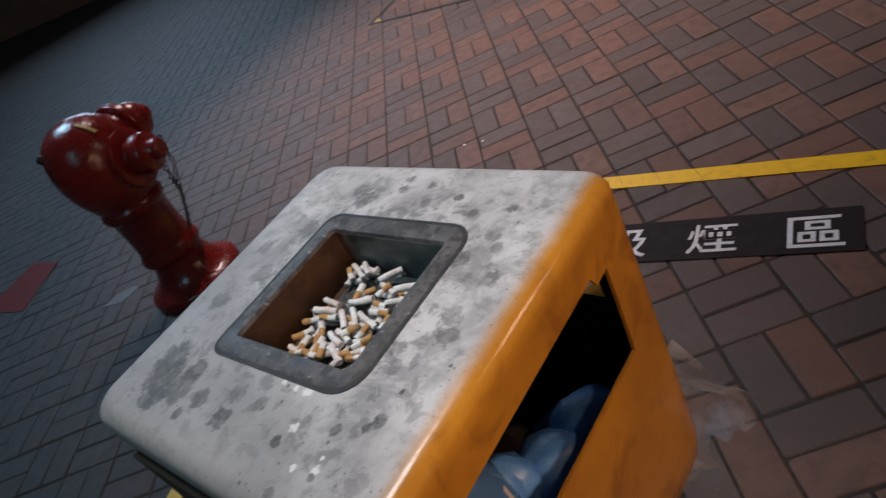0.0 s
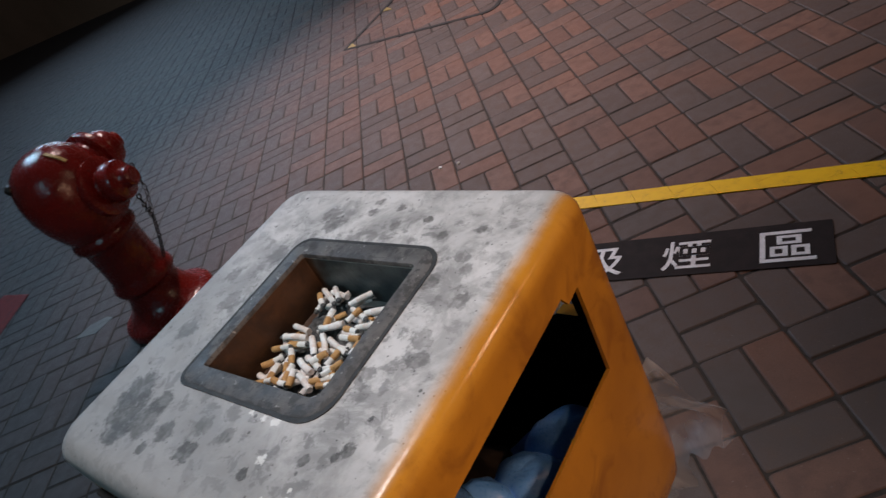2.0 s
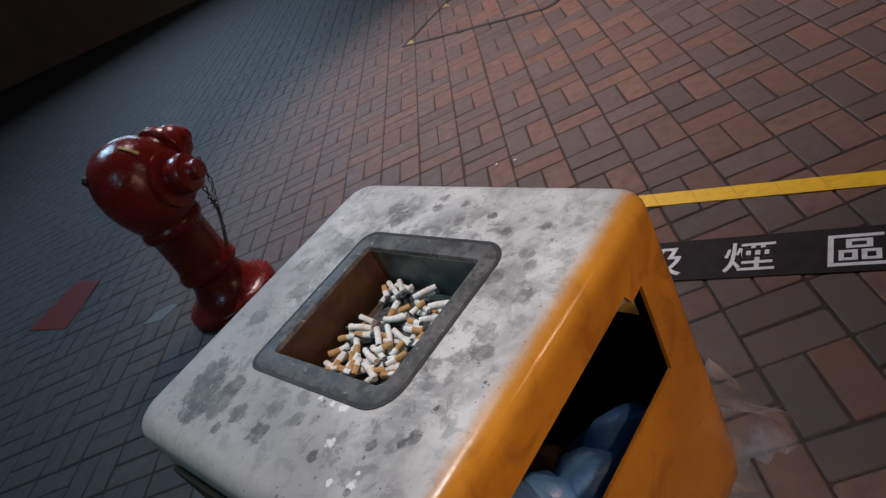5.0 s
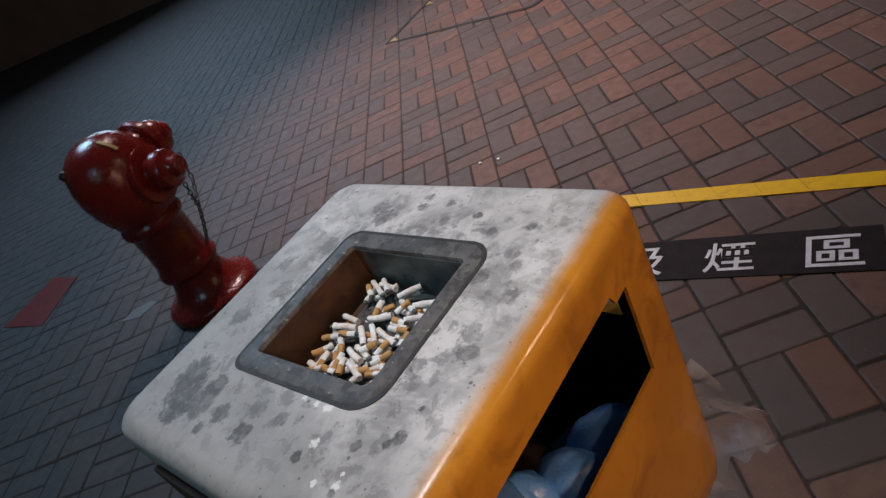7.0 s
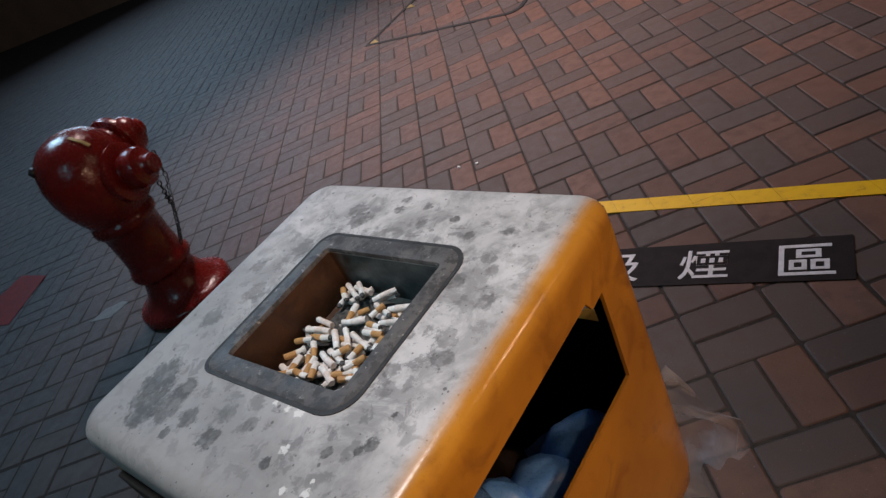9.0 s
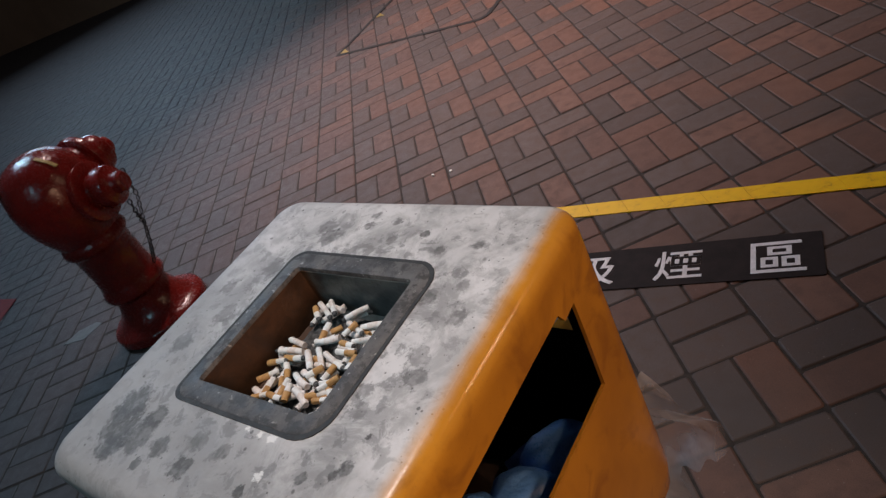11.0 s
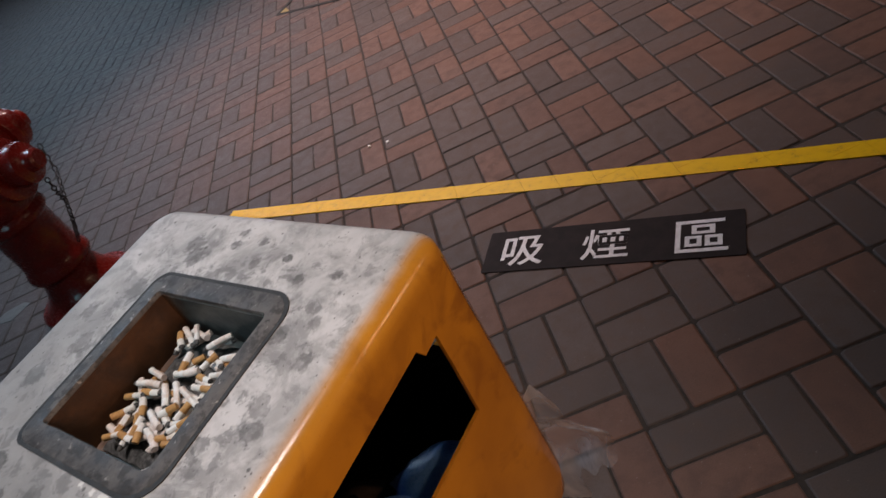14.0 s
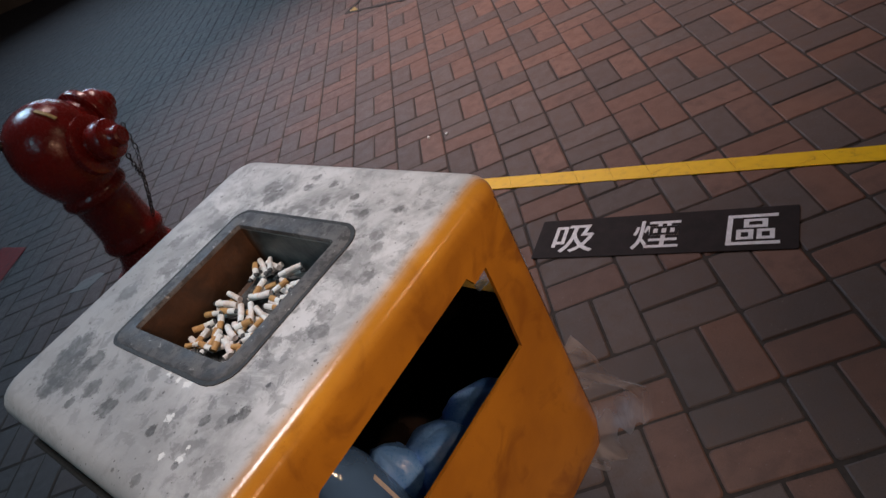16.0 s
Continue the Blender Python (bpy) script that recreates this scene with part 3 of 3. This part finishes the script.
part("seal", bm, SEAL, ashtray_rim, "black sealing bead")
# tray with thickness, open on top
FLOOR_Z = 0.832
bm = bmesh.new()
tray = [flat(rounded(-0.0965, 0.0905, -0.0685, 0.1045, ic), TOP - 0.004), flat(rounded(-0.094, 0.088, -0.066, 0.102, ic), FLOOR_Z + 0.008), flat(rounded(-0.086, 0.080, -0.058, 0.094, (0.006,) * 4), FLOOR_Z),
        ]
loft(bm, tray, cap_first=False, cap_last=True)
bmesh.ops.reverse_faces(bm, faces=bm.faces[:])
bmesh.ops.solidify(bm, geom=bm.faces[:], thickness=-0.0015)
part("ashtray", bm, TRAY, litter_bin, "grey-green metal tray, rusty on one side")

# ---- hydrant ----
HYD = pose(-1.725, 1.28, 0, 0, 0, 0)
hydrant = thing("fire_hydrant", HYD, "glossy red cast-iron fire hydrant with two capped outlets", "fire hydrant")
part("base_flange", lathe(bmesh.new(), [(0, 0), (0.196, 0), (0.203, 0.008), (0.203, 0.036), (0.196, 0.046), (0.172, 0.056), (0.146, 0.078), (0.126, 0.108), (0.114, 0.14), (0.108, 0.168)]), RED, hydrant)
part("barrel", lathe(bmesh.new(), [(0.106, 0.16), (0.108, 0.172), (0.124, 0.18), (0.132, 0.194), (0.13, 0.212), (0.12, 0.23), (0.114, 0.25), (0.112, 0.30), (0.113, 0.40), (0.12, 0.41), (0.13, 0.42), (0.133, 0.435), (0.128, 0.45), (0.12, 0.46), (0.126, 0.48)]), RED, hydrant)
bonnet = part("bonnet", lathe(bmesh.new(), [(0.122, 0.465), (0.14, 0.505), (0.156, 0.55), (0.167, 0.61), (0.165, 0.67), (0.15, 0.727), (0.124, 0.77), (0.088, 0.798), (0.046, 0.813), (0, 0.817)]), RED, hydrant)
part("bolt", lathe(bmesh.new(), [(0.02, -0.02), (0.02, 0.006), (0.015, 0.012), (0.013, 0.018), (0, 0.02)], pose(-0.112, -0.075, 0.748, 0, 0, 34) @ pose(0, 0, 0, 0, -48, 0), 12), CHAIN, bonnet, "dark spindle nut")


def outlet(angle, z, reach, r):
    """A side outlet with its screwed cap."""
    m = pose(0, 0, z, 0, 0, angle) @ pose(0, 0, 0, 0, 90, 0)
    neck = part("outlet", lathe(bmesh.new(), [(r * 1.1, 0.08), (r * 1.12, reach - 0.085), (r * 1.36, reach - 0.08), (r * 1.4, reach - 0.07), (r * 1.38, reach - 0.052), (r * 1.28, reach - 0.047), (r * 0.8, reach - 0.045), (r * 0.76, reach - 0.03), (r * 0.92, reach - 0.024), (r * 0.7, reach - 0.012), (0, reach - 0.012)], m), RED, hydrant)
    part("cap", lathe(bmesh.new(), [(r * 0.9, reach - 0.026), (r * 0.95, reach - 0.018), (r * 0.95, reach + 0.012), (r * 0.88, reach + 0.026), (r * 0.5, reach + 0.038), (r * 0.48, reach + 0.04), (r * 0.46, reach + 0.07), (r * 0.36, reach + 0.078), (0, reach + 0.078)], m, 28), RED, neck)
    return neck


outlet(-12, 0.60, 0.215, 0.082)
outlet(66, 0.65, 0.25, 0.084)
bm = bmesh.new()
loops = []
for a, r, z in ((-38, 0.089, 0.8005), (-35, 0.107, 0.788), (-31, 0.1255, 0.772), (-28, 0.14, 0.749)):
    across, out = Vector((-math.sin(radians(a)), math.cos(radians(a)), 0)) * 0.006, Vector((math.cos(radians(a)), math.sin(radians(a)), 0.9)) * 0.002
    mid = Vector((r * math.cos(radians(a)), r * math.sin(radians(a)), z))
    loops.append([mid - across - out, mid + across - out, mid + across + out, mid - across + out])
loft(bm, loops)
part("paint_mark", bm, CREAM, bonnet, "cream paint mark")


def chain(points, count, size):
    """Separate oval links hung along a curve."""
    pts = [Vector(p) for p in points]
    links = bmesh.new()
    for i in range(count):
        t = i / (count - 1) * (len(pts) - 1)
        a = min(int(t), len(pts) - 2)
        p, d = pts[a].lerp(pts[a + 1], t - a), (pts[a + 1] - pts[a]).normalized()
        q = (d.to_track_quat("X", "Z").to_matrix().to_4x4()) @ pose(0, 0, 0, 90 * (i % 2), 0, 0)
        loops = []
        for k in range(10):
            b = math.tau * k / 10
            c = Vector((size * 1.25 * math.cos(b), size * 0.75 * math.sin(b), 0))
            n = Vector((math.cos(b), math.sin(b), 0))
            loops.append([p + q @ (c + n * size * 0.24 * math.cos(math.tau * s / 5) + Vector((0, 0, size * 0.24 * math.sin(math.tau * s / 5)))) for s in range(5)])
        rings = [[links.verts.new(v) for v in l] for l in loops]
        for k in range(10):
            for s in range(5):
                links.faces.new((rings[k][s], rings[(k + 1) % 10][s], rings[(k + 1) % 10][(s + 1) % 5], rings[k][(s + 1) % 5]))
    bmesh.ops.recalc_face_normals(links, faces=links.faces[:])
    return links


part("chain", chain([(0.175, 0.176, 0.56), (0.185, 0.124, 0.47), (0.172, 0.05, 0.38), (0.156, 0.014, 0.31), (0.14, -0.018, 0.255)], 19, 0.0105), CHAIN, hydrant, "dark steel chain hanging from the cap")
part("chain", chain([(0.222, -0.02, 0.505), (0.205, 0.0, 0.455), (0.184, 0.03, 0.42), (0.172, 0.05, 0.385)], 8, 0.0105), CHAIN, hydrant, "dark steel chain hanging from the cap")

# ---- ash and butts in the tray ----


def ash_bed():
    """An uneven bed of ash that fills the tray, higher on the side of the butts."""
    bm = bmesh.new()
    nx, ny = 36, 34
    grid = []
    for i in range(nx + 1):
        row = []
        for j in range(ny + 1):
            x, y = -0.0855 + 0.165 * i / nx, -0.0575 + 0.151 * j / ny
            edge = min(i, j, nx - i, ny - j) / 3
            h = 0.844 + 0.006 * noise.noise((40 * x, 40 * y, 3)) + 0.0035 * noise.noise((170 * x, 170 * y, 7))
            row.append(bm.verts.new((x, y, FLOOR_Z + 0.002 + (h - FLOOR_Z - 0.002) * min(1, 0.45 + edge))))
        grid.append(row)
    for i in range(nx):
        for j in range(ny):
            bm.faces.new((grid[i][j], grid[i + 1][j], grid[i + 1][j + 1], grid[i][j + 1]))
    rim = [grid[i][0] for i in range(nx + 1)] + [grid[nx][j] for j in range(1, ny + 1)] + [grid[i][ny] for i in range(nx - 1, -1, -1)] + [grid[0][j] for j in range(ny - 1, 0, -1)]
    low = [bm.verts.new((v.co.x, v.co.y, FLOOR_Z + 0.0005)) for v in rim]
    for k in range(len(rim)):
        bm.faces.new((rim[k], low[k], low[(k + 1) % len(rim)], rim[(k + 1) % len(rim)]))
    bmesh.ops.recalc_face_normals(bm, faces=bm.faces[:])
    ob = part("ash", bm, ASH)
    ob.matrix_world = BIN
    return tagged(ob, "dark grey ash with pale flecks in the tray", "ash", kind="stuff")


ash_bed()


def make_butt(name, filter_material, length, burnt, bend):
    """A stubbed-out cigarette along x: filter, paper, burnt tip; slightly crushed and bent."""
    rnd = random.Random(name)
    butt = thing("cigarette_butt", Matrix(), name, "cigarette butt", "cigarette butts in the ashtray")
    r = 0.0037

    def piece(title, x0, x1, material, fat=1.0, ragged=0.0):
        bm = bmesh.new()
        loops = []
        for i in range(5):
            t = i / 4
            x = x0 + (x1 - x0) * t
            squash = 1 - 0.12 * abs(math.sin(3 * x / length + bend))
            rr = r * fat * (1 - ragged * t)
            loops.append([(x - length / 2 + (rnd.uniform(-1, 1) * 0.0012 * ragged), rr * math.cos(math.tau * k / 10) * (2 - squash) * 0.95 + bend * 0.0022 * math.sin(math.pi * x / length), rr * math.sin(math.tau * k / 10) * squash) for k in range(10)])
        loft(bm, loops)
        part(title, bm, material, butt)

    f = min(0.62 * length, 0.02) if filter_material is FILTER_WHITE else min(0.5 * length, 0.014)
    piece("filter", 0, f, filter_material, 1.03)
    piece("paper", f, length - burnt, PAPER, 0.99)
    if burnt > 0:
        piece("burnt_tip", length - burnt, length, ASH, 0.92, 0.45)
    return butt


KINDS = (("white-filtered cigarette butt with a burnt black tip", FILTER_WHITE, 0.0335, 0.004, 0.25),
         ("tan-filtered cigarette butt with a burnt black tip", FILTER_TAN, 0.029, 0.0035, -0.4),
         ("long white cigarette butt, bent and grey with ash", FILTER_WHITE, 0.0385, 0.005, 0.7),
         ("short tan cigarette butt, smoked to the filter", FILTER_TAN, 0.022, 0.0015, 0.1))
butt_models = [make_butt(*k) for k in KINDS]
# x and y in millimetres on the bin, heading, kind
FAR_PILE = ((-47, 88, -37, 2), (-57, 80, -28, 2), (-66, 74, -36, 1), (-8, 86, -130, 0), (9, 63, -21, 2), (27, 70, -161, 0), (-32, 52, 101, 1), (-22, 41, -162, 2), (30, 50, -157, 0),
            (6, 57, -108, 3), (-62, 30, 172, 0), (-62, 16, 193, 2), (-46, 10, 12, 1), (-66, 0, 18, 1), (-22, 9, -44, 0), (-10, 16, 136, 2), (14, 17, -16, 2), (19, 30, -170, 1), (15, 40, -4, 3))
NEAR_PILE = ((-44, -8, 135, 1), (-64, -18, 54, 1), (-51, -32, 95, 1), (-14, -14, 160, 2), (-2, -10, -19, 0), (-29, -27, 96, 3), (1, -33, 158, 2), (-31, -41, 0, 3), (2, -4, -130, 3),
             (17, 1, -99, 3), (27, -8, -149, 1), (36, -18, -38, 3), (24, -24, 31, 1), (32, -14, -130, 1), (-19, -32, 108, 3), (38, 18, -81, 3), (-52, -45, 29, 3), (34, -30, 17, 3))


def heap_butts():
    """Lay the butts on the ash, each on top of those that it crosses."""
    rnd = random.Random(21)
    placed = []
    order = list(FAR_PILE + NEAR_PILE)
    under = []
    for x, y, a, k in order:
        under.append((x + rnd.uniform(-9, 9), y + rnd.uniform(-9, 9), rnd.uniform(0, 360), rnd.choice((0, 0, 1, 2, 2, 3))))
    layers = [(u, 0.853) for u in under] + [(o, 0.8605) for o in order]
    first = [True] * 4
    for n, ((x, y, a, k), z) in enumerate(layers):
        half = KINDS[k][2] / 2
        d = (math.cos(radians(a)), math.sin(radians(a)))
        x = min(max(x / 1000, -0.087 + abs(d[0]) * half), 0.080 - abs(d[0]) * half)
        y = min(max(y / 1000, -0.060 + abs(d[1]) * half), 0.096 - abs(d[1]) * half)
        for px, py, pz in placed:
            if (px - x) ** 2 + (py - y) ** 2 < 0.0095 ** 2:
                z = max(z, pz + 0.0042)
        z = min(z, 0.8765)
        placed.append((x, y, z))
        m = BIN @ pose(x, y, z, rnd.uniform(-180, 180), rnd.uniform(-9, 9), a)
        if first[k]:
            butt_models[k].matrix_world, first[k] = m, False
        else:
            copy_thing(butt_models[k], m)


heap_butts()

# ---- rubbish in the bin ----


def crumpled(bm, amount, scale, seed):
    for v in bm.verts:
        n = noise.noise_vector(v.co * scale + Vector((seed, 0, 0))) + 0.5 * noise.noise_vector(v.co * scale * 2.7 + Vector((0, seed, 0)))
        v.co += n * amount


def blue_bag():
    """A stuffed sack standing in the bin: the body, and a fold that bulges into the mouth."""
    bag = thing("rubbish_bag", BIN, "crumpled blue plastic bag stuffed inside the litter bin", "plastic bag")

    def blob(title, cx, cy, rx, ry, heights, crease, seed):
        bm = bmesh.new()
        steps = 44
        loops = []
        for k, z in heights:
            ring = []
            for j in range(steps):
                a = math.tau * j / steps
                fold = 1 + crease * math.sin(4 * a + 30 * z + seed) + 0.5 * crease * math.sin(9 * a - 20 * z)
                ring.append((cx + rx * k * fold * math.cos(a), cy + ry * k * fold * math.sin(a), z))
            loops.append(ring)
        loft(bm, loops)
        bmesh.ops.subdivide_edges(bm, edges=bm.edges[:], cuts=1, smooth=0.7, use_grid_fill=True)
        crumpled(bm, 0.0065, 17, seed)
        crumpled(bm, 0.0012, 60, seed + 3)
        for v in bm.verts:
            v.co.x = min(v.co.x, 0.2195)
            v.co.z = max(v.co.z, 0.4665)
        bmesh.ops.recalc_face_normals(bm, faces=bm.faces[:])
        return part(title, bm, BLUE, bag)

    blob("body", 0.112, 0.02, 0.085, 0.15, ((0.9, 0.4665), (1.0, 0.48), (1.02, 0.51), (1.0, 0.53), (0.92, 0.545), (0.7, 0.554), (0.4, 0.559), (0.05, 0.56)), 0.05, 2)
    blob("bulge", 0.176, 0.088, 0.046, 0.062, ((0.9, 0.49), (1.0, 0.53), (1.02, 0.58), (0.98, 0.62), (0.86, 0.645), (0.62, 0.662), (0.3, 0.672), (0.04, 0.674)), 0.03, 5)
    blob("fold", 0.178, 0.014, 0.044, 0.052, ((0.9, 0.50), (1.0, 0.55), (1.02, 0.6), (1.0, 0.645), (0.9, 0.672), (0.66, 0.69), (0.33, 0.7), (0.04, 0.702)), 0.03, 9)
    blob("crumple", 0.155, -0.026, 0.036, 0.028, ((0.9, 0.52), (1.0, 0.58), (1.02, 0.64), (1.0, 0.68), (0.86, 0.7), (0.6, 0.716), (0.3, 0.725), (0.04, 0.728)), 0.06, 4)


blue_bag()


def bottle():
    ob = thing("plastic_bottle", BIN @ pose(0.176, -0.066, 0.55, 4, 0, 0), "empty clear plastic bottle leaning in the bin mouth", "bottle")
    part("body", lathe(bmesh.new(), [(0, 0.0), (0.026, 0.0), (0.032, 0.006), (0.033, 0.03), (0.031, 0.036), (0.033, 0.042), (0.033, 0.075), (0.031, 0.081), (0.033, 0.087), (0.033, 0.12), (0.031, 0.126), (0.033, 0.132), (0.033, 0.165), (0.031, 0.171), (0.033, 0.177), (0.033, 0.222), (0.029, 0.24), (0.018, 0.258), (0.0125, 0.266), (0.0125, 0.278)]), BOTTLE, ob)
    part("label", lathe(bmesh.new(), [(0.0336, 0.045), (0.0336, 0.118), (0.0332, 0.118), (0.0332, 0.045)]), BLUE, ob, "blue wrapper label")
    # white strips: the bottle's highlights as solid shapes, together with label print
    for mid_angle in (-26, 27):
        strip = bmesh.new()
        loft(strip, [[(r * math.cos(radians(mid_angle + a)), r * math.sin(radians(mid_angle + a)), z) for a, r in ((-4, 0.0342), (0, 0.0342), (4, 0.0342), (4, 0.0332), (0, 0.0332), (-4, 0.0332))] for z in (0.165, 0.182, 0.2, 0.219)])
        part("glint_strip", strip, WHITE_FILM, ob, "white strip, label print and painted highlight in one")
    part("cap", lathe(bmesh.new(), [(0.0145, 0.265), (0.0148, 0.267), (0.0148, 0.282), (0.0138, 0.284), (0, 0.284)], steps=20), BLUE, ob)


bottle()


def paper_bag():
    """A crushed paper bag behind the sack."""
    bm = bmesh.new()
    loops = []
    for k, z in ((0.8, 0.548), (1.0, 0.556), (1.05, 0.58), (0.95, 0.608), (0.7, 0.625), (0.3, 0.632)):
        loops.append([(0.08 + 0.045 * k * (1 + 0.16 * math.sin(5 * a + 9 * z)) * math.cos(a), 0.03 + 0.05 * k * math.sin(a), z) for a in (math.tau * j / 28 for j in range(28))])
    loft(bm, loops)
    crumpled(bm, 0.009, 28, 6)
    bmesh.ops.recalc_face_normals(bm, faces=bm.faces[:])
    ob = part("paper_bag", bm, BROWN_PAPER)
    ob.matrix_world = BIN
    tagged(ob, "crushed brown paper bag lying on the rubbish sack", "paper bag")


paper_bag()


def film_bag():
    """A thin clear bag caught in the far mouth, hanging round the corner of the bin."""
    bm = bmesh.new()
    n = 30
    top, side, tip, back = Vector((0.215, 0.2445, 0.60)), Vector((0.315, 0.256, 0.46)), Vector((0.15, 0.252, 0.20)), Vector((0.05, 0.2445, 0.37))
    grid = []
    for i in range(n + 1):
        row = []
        for j in range(n + 1):
            s, t = i / n, j / n
            s *= (0.66 + 0.34 * min(1, t / 0.2)) * 0.9 + 0.08 * math.sin(8.5 * t + 1.0) + 0.05 * math.sin(21 * t)
            p = (top * (1 - s) + side * s) * (1 - t) + (back * (1 - s) + tip * s) * t
            p.y += 0.035 * math.sin(math.pi * s) * math.sin(math.pi * t) + 0.012 * math.sin(11 * s + 3 * t) * s
            w = noise.noise_vector(p * 13) + 0.22 * noise.noise_vector(p * 38)
            p += Vector((w.x, abs(w.y) * 1.5, w.z)) * 0.012
            p.y = max(p.y, 0.2425)
            row.append(bm.verts.new(p))
        grid.append(row)
    for i in range(n):
        for j in range(n):
            bm.faces.new((grid[i][j], grid[i + 1][j], grid[i + 1][j + 1], grid[i][j + 1]))
    bmesh.ops.solidify(bm, geom=bm.faces[:], thickness=0.0006)
    bag = thing("plastic_bag", BIN, "thin clear plastic bag hanging from the litter bin", "plastic bag")
    part("film", bm, FILMY, bag)
    part("twisted_top", tube(bmesh.new(), [(0.13, 0.215, 0.722), (0.14, 0.2475, 0.722), (0.16, 0.2495, 0.69), (0.172, 0.2505, 0.65), (0.183, 0.2505, 0.6)], 0.006), FILMY, bag)


film_bag()

# ---- specks and a scuff on the pavement ----


def crumb(x, y, size, seed):
    """A flat, broken scrap of white paper."""
    bm = bmesh.new()
    rnd = random.Random(seed)
    outline = [(size * rnd.uniform(0.6, 1.1) * math.cos(math.tau * k / 9), size * rnd.uniform(0.5, 0.9) * math.sin(math.tau * k / 9)) for k in range(9)]
    loft(bm, [flat(outline, 0.0), [(0.9 * px, 0.9 * py, 0.003 + rnd.uniform(0, 0.003)) for px, py in outline]])
    ob = part("paper_scrap", bm, PAPER)
    ob.matrix_world = pose(x, y, 0.0012, 0, 0, rnd.uniform(0, 180))
    tagged(ob, "tiny crumpled white scrap of paper on the pavement", "litter", "scraps of paper on the pavement")


for n, (x, y) in enumerate(((-0.468, 1.41), (-0.392, 1.381))):
    crumb(x, y, 0.0085, n)

SCUFF = paint("pale_scuff", (0.115, 0.12, 0.12), (0.08, 0.085, 0.085), (0.06, 0.056, 0.056))
painted("pale_scuff", [(-2.28, 1.40), (-2.16, 1.37), (-2.09, 1.44), (-2.13, 1.47), (-2.22, 1.46)], SCUFF, "pale worn scuff of old paint on the pavement", "floor marking", 0.0026)

# ---- the nearest pavers, one by one ----


def worn_paver(rnd):
    """Points and faces of a paver whose corners are rounded by wear, each by its own radius."""
    hx, hy = HALF
    verts = []
    radii = [rnd.uniform(0.004, 0.011) for c in range(4)]
    base = rounded(-hx, hx, -hy, hy, radii, 3)
    bulge = [rnd.uniform(-0.0007, 0.0005) for p in base]
    for inset, z in ((0.0, -0.02), (0.0002, -0.006), (0.0015, -0.0022), (0.0055, 0.0)):
        verts += [(x * (1 - (inset - b) / hx), y * (1 - (inset - b) / hy), z) for (x, y), b in zip(base, bulge)]
    n = len(base)
    faces = [tuple(range(3 * n, 4 * n))] + [(a + i, a + (i + 1) % n, a + n + (i + 1) % n, a + n + i) for a in (0, n, 2 * n) for i in range(n)]
    return verts, faces


def single_pavers():
    rnd = random.Random(9)
    data = {}
    for k, worn in [(k, w) for k in (0, 1) for w in range(8)]:
        me = bpy.data.meshes.new("paver")
        verts, faces = worn_paver(rnd)
        me.from_pydata(verts, [], faces)
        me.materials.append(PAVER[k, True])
        me.polygons.foreach_set("use_smooth", [i != 0 for i in range(len(me.polygons))])
        data[k, worn] = me
    for x, y, turned, k in squares(*NEAR):
        ob = new("paver", data[paver_colour(k, rnd), rnd.randrange(8)])
        ob.parent = ground
        ob.matrix_basis = pose(x + rnd.uniform(-0.0015, 0.0015), y + rnd.uniform(-0.0015, 0.0015), rnd.uniform(-0.0012, 0.0012), rnd.uniform(-0.45, 0.45), rnd.uniform(-0.45, 0.45), (90 if turned else 0) + rnd.uniform(-0.5, 0.5))


single_pavers()
